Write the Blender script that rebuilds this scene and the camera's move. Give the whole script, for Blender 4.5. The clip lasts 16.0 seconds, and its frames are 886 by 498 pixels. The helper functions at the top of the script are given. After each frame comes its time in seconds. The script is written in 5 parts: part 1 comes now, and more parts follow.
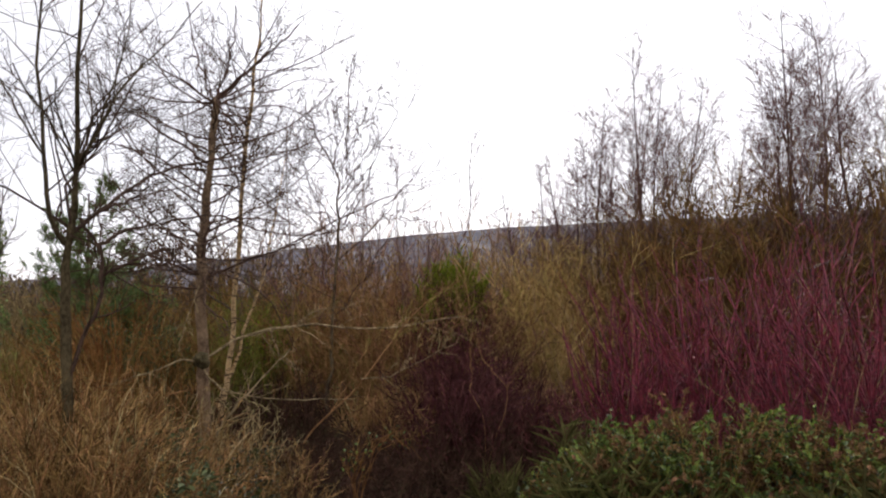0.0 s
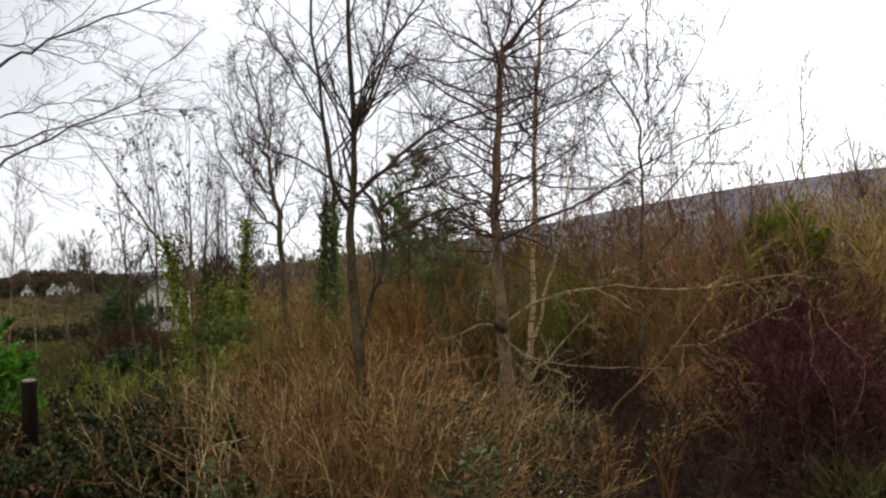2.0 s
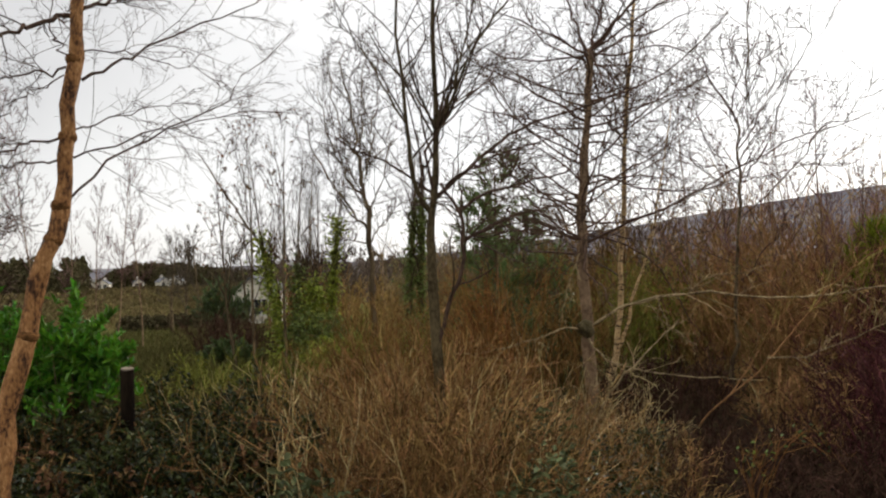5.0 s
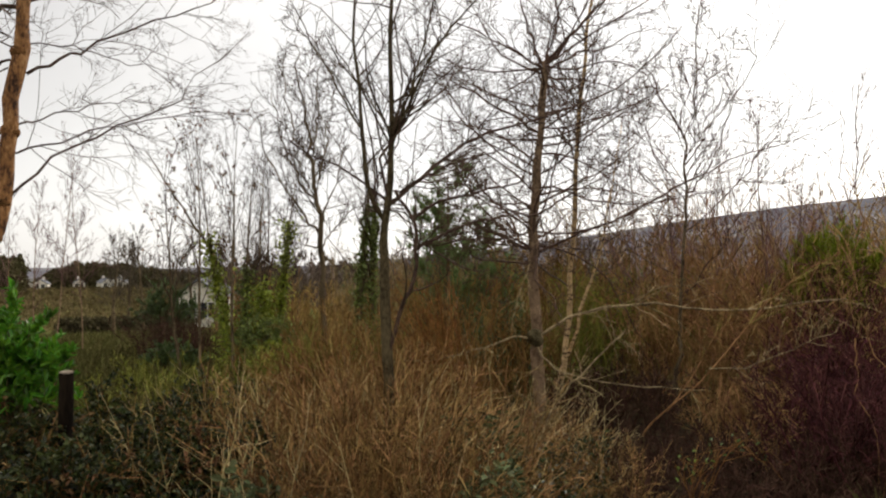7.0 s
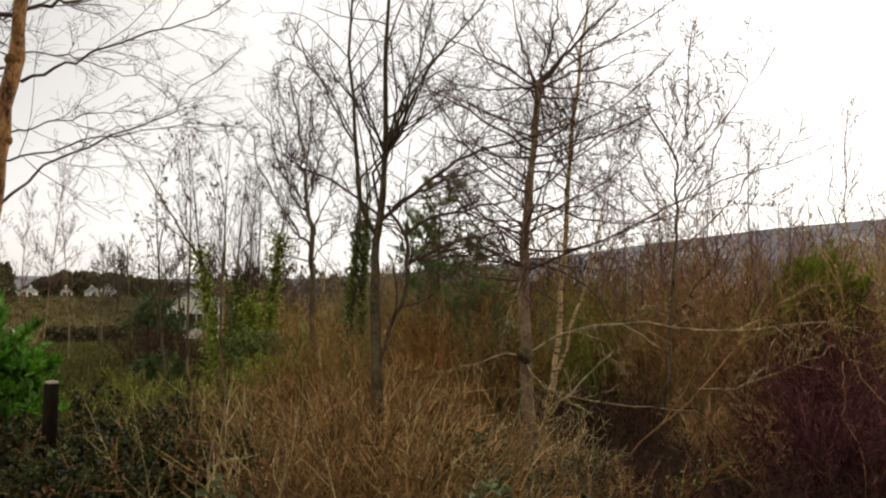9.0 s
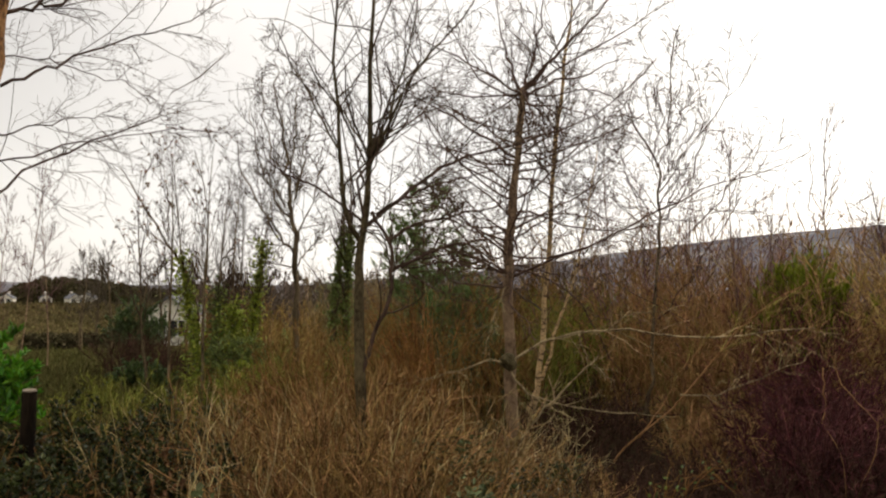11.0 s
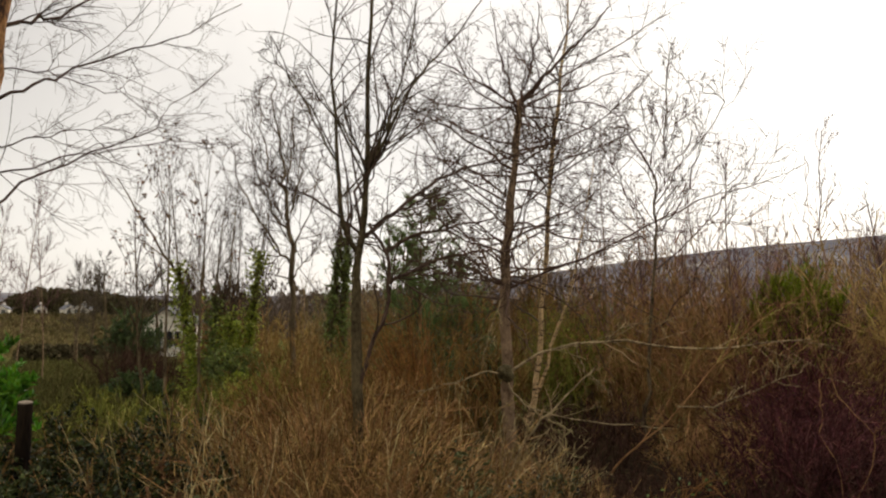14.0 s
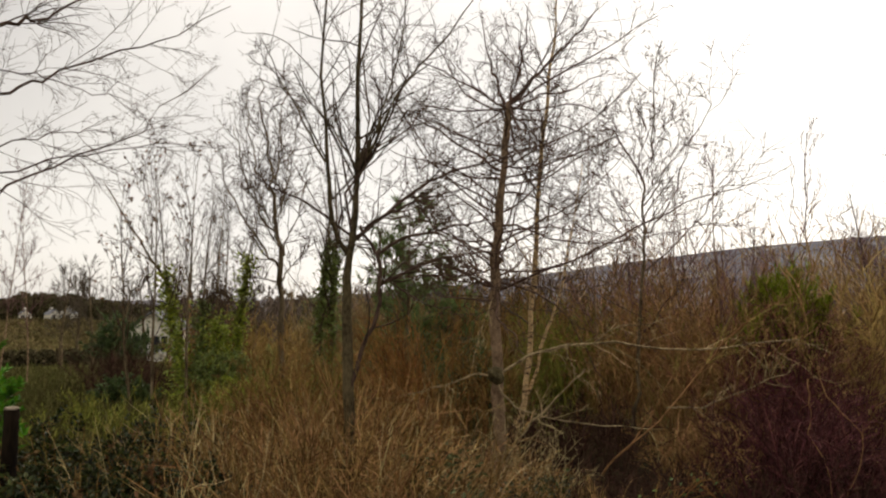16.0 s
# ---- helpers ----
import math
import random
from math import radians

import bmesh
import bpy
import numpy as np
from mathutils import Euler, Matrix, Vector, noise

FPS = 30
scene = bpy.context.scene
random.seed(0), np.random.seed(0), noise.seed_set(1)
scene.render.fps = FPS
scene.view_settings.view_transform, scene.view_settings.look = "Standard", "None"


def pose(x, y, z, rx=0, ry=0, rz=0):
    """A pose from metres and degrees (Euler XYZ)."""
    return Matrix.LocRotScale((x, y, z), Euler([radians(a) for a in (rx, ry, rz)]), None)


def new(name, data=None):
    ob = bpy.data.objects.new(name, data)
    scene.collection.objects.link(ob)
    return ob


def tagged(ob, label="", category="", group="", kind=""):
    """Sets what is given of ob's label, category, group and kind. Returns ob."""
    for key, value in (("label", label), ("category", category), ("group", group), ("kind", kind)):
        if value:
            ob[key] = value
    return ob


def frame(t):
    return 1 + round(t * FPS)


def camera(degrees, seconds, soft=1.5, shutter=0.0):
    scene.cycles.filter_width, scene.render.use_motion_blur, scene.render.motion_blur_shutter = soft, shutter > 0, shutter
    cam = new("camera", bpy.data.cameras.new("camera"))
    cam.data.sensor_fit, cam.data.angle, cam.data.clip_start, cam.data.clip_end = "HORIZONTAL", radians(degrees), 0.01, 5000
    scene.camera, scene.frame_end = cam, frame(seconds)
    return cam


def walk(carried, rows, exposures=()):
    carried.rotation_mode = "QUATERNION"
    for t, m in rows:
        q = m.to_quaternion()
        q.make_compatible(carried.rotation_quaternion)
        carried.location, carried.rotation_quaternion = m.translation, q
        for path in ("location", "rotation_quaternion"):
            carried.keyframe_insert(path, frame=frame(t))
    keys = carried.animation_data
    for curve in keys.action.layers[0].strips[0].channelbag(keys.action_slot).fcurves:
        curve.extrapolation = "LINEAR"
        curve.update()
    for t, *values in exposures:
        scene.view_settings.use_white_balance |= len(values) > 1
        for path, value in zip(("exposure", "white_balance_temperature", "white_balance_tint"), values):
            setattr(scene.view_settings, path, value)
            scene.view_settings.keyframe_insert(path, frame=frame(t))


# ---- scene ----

cam = camera(63.4, 16.0, soft=2.2, shutter=0.1)

# seconds, x, y, z of the eye, then its heading (clockwise from +y), tilt up and roll in degrees
PATH = [
    (0, -0.399, -0.608, 1.622, 28.05, 3.09, -0.11),
    (0.5, -0.204, -0.490, 1.603, 24.42, 2.88, -0.70),
    (0.8, -0.125, -0.370, 1.601, 15.50, 2.88, -0.62),
    (1, -0.086, -0.289, 1.600, 12.04, 2.87, -0.60),
    (1.5, -0.058, -0.120, 1.583, 7.39, 1.77, -0.29),
    (2, -0.052, -0.024, 1.582, 3.28, 0.63, -2.32),
    (2.5, -0.023, 0.007, 1.600, -1.98, 0.63, -1.40),
    (3, 0.011, 0.019, 1.601, -4.40, 0.59, -2.21),
    (3.2, 0.010, 0.016, 1.600, -4.66, 0.65, -2.05),
    (5.3, 0.004, 0.013, 1.596, -3.38, 0.76, -0.76),
    (5.5, 0.001, 0.013, 1.596, -2.56, 0.71, -0.41),
    (6, 0.004, 0.009, 1.598, -0.51, 0.78, 0.27),
    (6.5, 0.001, 0.012, 1.599, -0.16, 0.92, -0.08),
    (7, 0.000, 0.000, 1.600, -0.00, 1.28, -0.00),
    (7.5, 0.001, -0.001, 1.604, -0.07, 1.39, -0.07),
    (8, -0.003, -0.002, 1.607, -0.02, 1.54, 0.24),
    (8.5, -0.004, -0.003, 1.606, 0.37, 2.10, 1.04),
    (9, -0.002, -0.003, 1.604, 0.70, 2.51, 1.03),
    (9.5, -0.002, 0.000, 1.604, 0.96, 2.72, 1.10),
    (10, -0.000, 0.000, 1.605, 1.36, 2.85, 1.12),
    (12.5, -0.006, -0.000, 1.608, 2.23, 3.40, 0.99),
    (13, -0.000, -0.010, 1.611, 2.07, 3.57, 0.81),
    (13.5, -0.003, -0.003, 1.610, 2.10, 3.76, 0.82),
    (14, -0.006, -0.010, 1.611, 2.20, 3.91, 1.07),
    (14.5, -0.017, -0.010, 1.611, 2.39, 4.11, 0.69),
    (15, -0.058, -0.018, 1.611, 1.33, 4.35, 0.75),
    (15.5, -0.073, -0.030, 1.603, 0.71, 4.21, 0.97),
    (16, -0.025, -0.003, 1.605, 3.17, 4.17, 0.77),
]


def view(x, y, z, heading, tilt, roll):
    return pose(x, y, z, 0, 0, -heading) @ pose(0, 0, 0, 90 + tilt) @ pose(0, 0, 0, 0, 0, roll)


# the white balance drifts from slightly magenta to warm as the picture settles
BALANCE = [(0, 0.18, 6350, 16), (1.5, 0.15, 6250, 11), (3.2, 0.14, 6400, 10), (5.5, 0.13, 6680, 10), (9, 0.14, 6950, 11), (12.5, 0.02, 7150, 11), (16, -0.03, 7180, 11)]
walk(cam, [(t, view(*row)) for t, *row in PATH], BALANCE)

# ---- sky and sun: bright overcast, the sun veiled to the right of the view ----
SUN_AZ, SUN_EL = 38.0, 34.0
world = bpy.data.worlds.new("overcast_sky")
scene.world = world
world.use_nodes = True
wn, wl = world.node_tree.nodes, world.node_tree.links
wn.clear()
w_out = wn.new("ShaderNodeOutputWorld")
sky = wn.new("ShaderNodeTexSky")
sky.sky_type, sky.sun_disc = "NISHITA", False
sky.sun_elevation, sky.sun_rotation = radians(SUN_EL), radians(SUN_AZ)
clear_sky = wn.new("ShaderNodeBackground")
clear_sky.inputs["Strength"].default_value = 0.05
pale = wn.new("ShaderNodeHueSaturation")
pale.inputs["Saturation"].default_value = 0.22
wl.new(sky.outputs[0], pale.inputs["Color"])
wl.new(pale.outputs[0], clear_sky.inputs["Color"])
cloud_noise = wn.new("ShaderNodeTexNoise")
cloud_noise.inputs["Scale"].default_value = 2.3
cloud_noise.inputs["Detail"].default_value = 5.0
cloud_ramp = wn.new("ShaderNodeValToRGB")
cloud_ramp.color_ramp.elements[0].position, cloud_ramp.color_ramp.elements[0].color = 0.36, (0.72, 0.72, 0.735, 1)
cloud_ramp.color_ramp.elements[1].position, cloud_ramp.color_ramp.elements[1].color = 0.62, (0.95, 0.945, 0.94, 1)
wl.new(cloud_noise.outputs[0], cloud_ramp.inputs[0])
clouds = wn.new("ShaderNodeBackground")
# the cloud is thinner, and so brighter, towards the sun
w_co, w_dot, w_glow = wn.new("ShaderNodeTexCoord"), wn.new("ShaderNodeVectorMath"), wn.new("ShaderNodeMapRange")
w_dot.operation = "DOT_PRODUCT"
w_dot.inputs[1].default_value = (math.sin(radians(SUN_AZ)), math.cos(radians(SUN_AZ)), 0.25)
w_glow.inputs["From Min"].default_value, w_glow.inputs["From Max"].default_value = 0.15, 1.0
w_glow.inputs["To Min"].default_value, w_glow.inputs["To Max"].default_value = 0.44, 0.70
w_glow.interpolation_type = "SMOOTHSTEP"
wl.new(w_co.outputs["Generated"], w_dot.inputs[0])
wl.new(w_dot.outputs["Value"], w_glow.inputs["Value"])
# an overcast sky is brightest overhead
w_xyz, w_up, w_lift, w_sum = wn.new("ShaderNodeSeparateXYZ"), wn.new("ShaderNodeMath"), wn.new("ShaderNodeMath"), wn.new("ShaderNodeMath")
wl.new(w_co.outputs["Generated"], w_xyz.inputs[0])
w_up.operation, w_lift.operation, w_sum.operation = "MULTIPLY", "MULTIPLY_ADD", "MULTIPLY"
wl.new(w_xyz.outputs["Z"], w_up.inputs[0])
wl.new(w_xyz.outputs["Z"], w_up.inputs[1])
wl.new(w_up.outputs[0], w_lift.inputs[0])
w_lift.inputs[1].default_value, w_lift.inputs[2].default_value = 2.2, 1.0
wl.new(w_lift.outputs[0], w_sum.inputs[0])
wl.new(w_glow.outputs[0], w_sum.inputs[1])
# and has a paler band low down, where the cloud thins
w_band, w_low = wn.new("ShaderNodeMapRange"), wn.new("ShaderNodeMath")
w_band.inputs["From Min"].default_value, w_band.inputs["From Max"].default_value = 0.05, 0.24
w_band.inputs["To Min"].default_value, w_band.inputs["To Max"].default_value = 1.42, 1.0
w_band.interpolation_type = "SMOOTHSTEP"
w_low.operation = "MULTIPLY"
wl.new(w_xyz.outputs["Z"], w_band.inputs["Value"])
wl.new(w_band.outputs[0], w_low.inputs[1])
wl.new(w_sum.outputs[0], w_low.inputs[0])
wl.new(w_low.outputs[0], clouds.inputs["Strength"])
wl.new(cloud_ramp.outputs[0], clouds.inputs["Color"])
w_add = wn.new("ShaderNodeAddShader")
wl.new(clear_sky.outputs[0], w_add.inputs[0])
wl.new(clouds.outputs[0], w_add.inputs[1])
wl.new(w_add.outputs[0], w_out.inputs["Surface"])

sun_data = bpy.data.lights.new("sun", "SUN")
sun_data.energy, sun_data.angle, sun_data.color = 1.6, radians(25), (1.0, 0.95, 0.88)
sun = new("sun", sun_data)
sun.rotation_euler = Euler((radians(90 - SUN_EL), 0, radians(180 - SUN_AZ)))


# ---- materials ----
def surface(name, dark, light, scale=8.0, rough=0.8, bump=0.3, spread=0.5, stretch=1.0, spec=0.05, fine=6.0, bands=None, through_light=0.0):
    """A rough natural surface: two scales of noise between two colours, each loose piece a little lighter or darker."""
    m = bpy.data.materials.new(name)
    m.use_nodes = True
    n, l = m.node_tree.nodes, m.node_tree.links
    b = n["Principled BSDF"]
    co, mp = n.new("ShaderNodeTexCoord"), n.new("ShaderNodeMapping")
    mp.inputs["Scale"].default_value = (1, 1, stretch)
    l.new(co.outputs["Object"], mp.inputs["Vector"])
    big, small = n.new("ShaderNodeTexNoise"), n.new("ShaderNodeTexNoise")
    big.inputs["Scale"].default_value, big.inputs["Detail"].default_value = scale, 3
    small.inputs["Scale"].default_value, small.inputs["Detail"].default_value = scale * fine, 4
    for t in (big, small):
        l.new(mp.outputs[0], t.inputs["Vector"])
    blend = n.new("ShaderNodeMath")
    blend.operation = "MULTIPLY_ADD"
    l.new(small.outputs[0], blend.inputs[0])
    blend.inputs[1].default_value = 0.5
    half = n.new("ShaderNodeMath")
    half.operation = "MULTIPLY"
    half.inputs[1].default_value = 0.55
    l.new(big.outputs[0], half.inputs[0])
    l.new(half.outputs[0], blend.inputs[2])
    ramp = n.new("ShaderNodeValToRGB")
    ramp.color_ramp.elements[0].position, ramp.color_ramp.elements[0].color = 0.38, (*dark, 1)
    ramp.color_ramp.elements[1].position, ramp.color_ramp.elements[1].color = 0.66, (*light, 1)
    for at_, c in bands or ():
        ramp.color_ramp.elements.new(at_).color = (*c, 1)
    l.new(blend.outputs[0], ramp.inputs[0])
    geo = n.new("ShaderNodeNewGeometry")
    rng_map = n.new("ShaderNodeMapRange")
    rng_map.inputs["To Min"].default_value, rng_map.inputs["To Max"].default_value = 1 - spread, 1 + spread
    l.new(geo.outputs["Random Per Island"], rng_map.inputs["Value"])
    hsv = n.new("ShaderNodeHueSaturation")
    l.new(ramp.outputs[0], hsv.inputs["Color"])
    l.new(rng_map.outputs[0], hsv.inputs["Value"])
    wrap, hue = n.new("ShaderNodeMath"), n.new("ShaderNodeMapRange")
    wrap.operation = "MODULO"
    scaled = n.new("ShaderNodeMath")
    scaled.operation = "MULTIPLY"
    scaled.inputs[1].default_value, wrap.inputs[1].default_value = 7.31, 1.0
    l.new(geo.outputs["Random Per Island"], scaled.inputs[0])
    l.new(scaled.outputs[0], wrap.inputs[0])
    hue.inputs["To Min"].default_value, hue.inputs["To Max"].default_value = 0.482, 0.522
    l.new(wrap.outputs[0], hue.inputs["Value"])
    l.new(hue.outputs[0], hsv.inputs["Hue"])
    l.new(hsv.outputs[0], b.inputs["Base Color"])
    b.inputs["Roughness"].default_value = rough
    b.inputs["Specular IOR Level"].default_value = spec
    if bump:
        bp = n.new("ShaderNodeBump")
        bp.inputs["Strength"].default_value, bp.inputs["Distance"].default_value = bump, 0.01
        l.new(small.outputs[0], bp.inputs["Height"])
        l.new(bp.outputs[0], b.inputs["Normal"])
    if through_light:
        tr, mix = n.new("ShaderNodeBsdfTranslucent"), n.new("ShaderNodeMixShader")
        l.new(hsv.outputs[0], tr.inputs["Color"])
        mix.inputs[0].default_value = through_light
        l.new(b.outputs[0], mix.inputs[1])
        l.new(tr.outputs[0], mix.inputs[2])
        l.new(mix.outputs[0], n["Material Output"].inputs["Surface"])
    return m


M_BARK_ALDER = surface("orange_brown_bark", (0.030, 0.014, 0.007), (0.50, 0.285, 0.110), 14, 0.7, 1.0, 0.05, 0.45, bands=[(0.45, (0.120, 0.058, 0.021)), (0.53, (0.30, 0.152, 0.050)), (0.59, (0.36, 0.190, 0.066))], spec=0.2)
M_BARK_COLLAR = surface("dark_scarred_bark", (0.042, 0.022, 0.009), (0.30, 0.155, 0.052), 22, 0.85, 0.8, 0.1, 2.5)
M_BARK_DARK = surface("mossy_grey_bark", (0.026, 0.018, 0.010), (0.215, 0.165, 0.092), 10, 0.9, 0.6, 0.1, 0.4)
M_BARK_FORK = surface("dark_mossy_bark", (0.018, 0.013, 0.007), (0.135, 0.108, 0.055), 12, 0.9, 0.7, 0.1, 0.5)
M_BARK_LARCH = surface("scaly_brown_bark", (0.095, 0.062, 0.036), (0.36, 0.255, 0.150), 14, 0.9, 0.6, 0.1, 0.6)
M_BARK_WHITE = surface("pale_birch_bark", (0.040, 0.026, 0.012), (0.66, 0.47, 0.22), 9, 0.7, 0.4, 0.1, 3.2, bands=[(0.465, (0.060, 0.040, 0.022)), (0.49, (0.50, 0.36, 0.18))])
M_TWIG = surface("brown_twig", (0.040, 0.026, 0.019), (0.115, 0.076, 0.052), 20, 0.8, 0, 0.4)
M_TWIG_WARM = surface("warm_brown_twig", (0.045, 0.028, 0.020), (0.130, 0.080, 0.054), 20, 0.8, 0, 0.4)
M_BARK_BIRCH = surface("dark_purple_birch_bark", (0.045, 0.028, 0.024), (0.15, 0.098, 0.082), 12, 0.85, 0.4, 0.1, 0.5)
M_SCRUB_BROWN = surface("dark_olive_brown_scrub_twig", (0.094, 0.054, 0.019), (0.275, 0.162, 0.055), 3, 0.85, 0, 0.5)
M_TWIG_GREY = surface("grey_brown_twig", (0.045, 0.036, 0.026), (0.13, 0.10, 0.072), 20, 0.85, 0, 0.4)
M_TWIG_BIRCH = surface("purple_brown_twig", (0.095, 0.052, 0.048), (0.23, 0.132, 0.115), 20, 0.7, 0, 0.4)
M_TWIG_ORANGE = surface("tan_twig", (0.170, 0.102, 0.031), (0.380, 0.242, 0.085), 18, 0.8, 0, 0.45)
# brushwood brown taken down in colour to stand for shade among dense growth
M_BRUSH_SHADED = surface("brown_brushwood_shade_darkened", (0.026, 0.014, 0.010), (0.088, 0.046, 0.030), 12, 0.95, 0, 0.5, spec=0.05)
M_TWIG_PALE = surface("lichened_pale_twig", (0.119, 0.082, 0.034), (0.540, 0.412, 0.216), 14, 0.9, 0.2, 0.3)
M_BOUGH = surface("olive_brown_bough", (0.052, 0.036, 0.018), (0.52, 0.410, 0.220), 12, 0.9, 0.4, 0.15)
M_TWIG_OLIVE = surface("olive_shoot", (0.15, 0.112, 0.030), (0.34, 0.26, 0.080), 16, 0.8, 0, 0.4)
M_TWIG_GREEN = surface("green_olive_shoot", (0.085, 0.090, 0.017), (0.23, 0.23, 0.045), 12, 0.8, 0, 0.4)
M_SCRUB_DULL = surface("dull_tan_scrub_twig", (0.135, 0.097, 0.043), (0.320, 0.233, 0.111), 2, 0.85, 0, 0.45)
M_TWIG_RUSSET = surface("russet_twig", (0.175, 0.093, 0.037), (0.378, 0.220, 0.092), 10, 0.8, 0, 0.45)
M_TWIG_TAN = surface("yellow_tan_willow_twig", (0.270, 0.179, 0.061), (0.540, 0.373, 0.145), 14, 0.8, 0, 0.4)
M_STEM_RED = surface("crimson_dogwood_stem", (0.045, 0.010, 0.013), (0.30, 0.052, 0.066), 6, 0.45, 0, 0.85, spec=0.35)
M_STEM_MAROON = surface("maroon_stem", (0.050, 0.019, 0.017), (0.185, 0.068, 0.058), 2.5, 0.8, 0, 0.7, spec=0.06)
# darker copy of the maroon stem, with the hollow's shade in its colour
M_TANGLE_SHADED = surface("maroon_stem_shade_darkened", (0.030, 0.011, 0.011), (0.125, 0.042, 0.040), 2.5, 0.85, 0, 0.7)
M_STEM_DEAD = surface("dead_brown_stalk", (0.068, 0.037, 0.015), (0.398, 0.235, 0.094), 7, 0.9, 0, 0.8)
M_STALK_BROWN = surface("dull_brown_stalk", (0.074, 0.039, 0.016), (0.320, 0.178, 0.069), 7, 0.9, 0, 0.7)
M_STEM_STRAW = surface("straw_stalk", (0.294, 0.213, 0.095), (0.588, 0.455, 0.226), 9, 0.9, 0, 0.35)
M_BRACKEN = surface("rust_brown_bracken", (0.099, 0.049, 0.018), (0.282, 0.146, 0.048), 3, 0.9, 0, 0.6, through_light=0.2)
M_FROND = surface("bright_rust_frond", (0.15, 0.068, 0.022), (0.42, 0.205, 0.070), 6, 0.9, 0, 0.5, through_light=0.2)
M_LEAF_LAUREL = surface("bright_green_laurel_leaf", (0.036, 0.110, 0.010), (0.125, 0.30, 0.022), 6, 0.35, 0, 0.4, spec=0.5, through_light=0.25)
M_LEAF_BRAMBLE = surface("green_bramble_leaf", (0.034, 0.052, 0.010), (0.165, 0.215, 0.040), 3, 0.5, 0, 0.9, spec=0.5, through_light=0.2)
M_LEAF_SAGE = surface("grey_green_bramble_leaf", (0.046, 0.056, 0.022), (0.125, 0.138, 0.058), 7, 0.65, 0, 0.6, spec=0.15, through_light=0.15)
# bramble leaf with its albedo lowered to stand for shade
M_LEAF_SHADED = surface("bramble_leaf_shade_darkened", (0.012, 0.018, 0.005), (0.056, 0.066, 0.017), 7, 0.40, 0, 0.9, spec=0.28, through_light=0.12)
M_LEAF_IVY = surface("ivy_leaf", (0.140, 0.170, 0.018), (0.40, 0.45, 0.070), 7, 0.4, 0, 0.5, spec=0.4, through_light=0.25)
M_LEAF_IVY_OLD = surface("dark_old_ivy_leaf", (0.085, 0.112, 0.026), (0.25, 0.30, 0.080), 7, 0.45, 0, 0.5, spec=0.35, through_light=0.2)
M_LEAF_DEAD = surface("curled_dead_leaf", (0.10, 0.058, 0.030), (0.25, 0.14, 0.070), 9, 0.9, 0, 0.5, through_light=0.15)
M_GORSE = surface("yellow_green_broom", (0.075, 0.105, 0.010), (0.28, 0.33, 0.030), 8, 0.7, 0, 0.45, through_light=0.15)
M_NEEDLE = surface("dark_pine_needle", (0.065, 0.105, 0.036), (0.20, 0.27, 0.090), 7, 0.6, 0, 0.4, through_light=0.35)
M_LEAF_HOLLY = surface("dark_holly_leaf", (0.030, 0.050, 0.016), (0.105, 0.150, 0.045), 6, 0.4, 0, 0.6, spec=0.4, through_light=0.2)
M_GRASS = surface("winter_grass_blade", (0.058, 0.056, 0.017), (0.15, 0.135, 0.048), 5, 0.8, 0, 0.4, through_light=0.2)
M_POST = surface("weathered_dark_post", (0.006, 0.004, 0.003), (0.022, 0.014, 0.009), 14, 0.9, 0.5, 0.05, 0.2)
M_POST_TOP = surface("grey_sawn_wood", (0.12, 0.10, 0.07), (0.30, 0.25, 0.18), 30, 0.9, 0.3, 0.05)
M_RENDER = surface("cream_rendered_wall", (0.70, 0.64, 0.54), (0.86, 0.81, 0.71), 2, 0.9, 0.1, 0.03)
M_SLATE = surface("grey_slate_roof", (0.10, 0.10, 0.11), (0.20, 0.20, 0.21), 4, 0.7, 0.2, 0.1)
M_GLASS = surface("dark_window_glass", (0.015, 0.018, 0.02), (0.03, 0.034, 0.04), 2, 0.12, 0, 0.05, spec=0.6)
M_FRAME = surface("painted_frame", (0.55, 0.54, 0.50), (0.72, 0.70, 0.66), 6, 0.6, 0, 0.05)
M_WOOD_FAR = surface("far_conifer_wood", (0.043, 0.039, 0.018), (0.125, 0.103, 0.050), 0.35, 0.9, 0, 0.4)
M_WOOD_BARE = surface("far_bare_wood", (0.070, 0.050, 0.038), (0.17, 0.125, 0.095), 0.3, 0.9, 0, 0.4)
M_VALLEY = surface("brown_valley_scrub", (0.081, 0.065, 0.029), (0.195, 0.150, 0.065), 0.06, 0.95, 0, 0.2)
M_HEDGE = surface("winter_hedge", (0.041, 0.034, 0.018), (0.109, 0.090, 0.046), 1.5, 0.9, 0, 0.4)


# ---- lay of the land ----
def lerp_table(v, table):
    return float(np.interp(v, [a for a, _ in table], [b for _, b in table]))


RIDGE = [(-180, 0.5), (-60, 0.0), (-40, -0.3), (-12, -0.2), (2, 0.9), (14, 2.6), (22, 3.7), (29.5, 4.45), (40, 4.9), (60, 5.1), (90, 3.5), (180, 0.5)]
FALL = [(0, 0), (3, 0), (9, -0.33), (70, -3.9), (150, -5.2), (320, -7), (500, -8)]


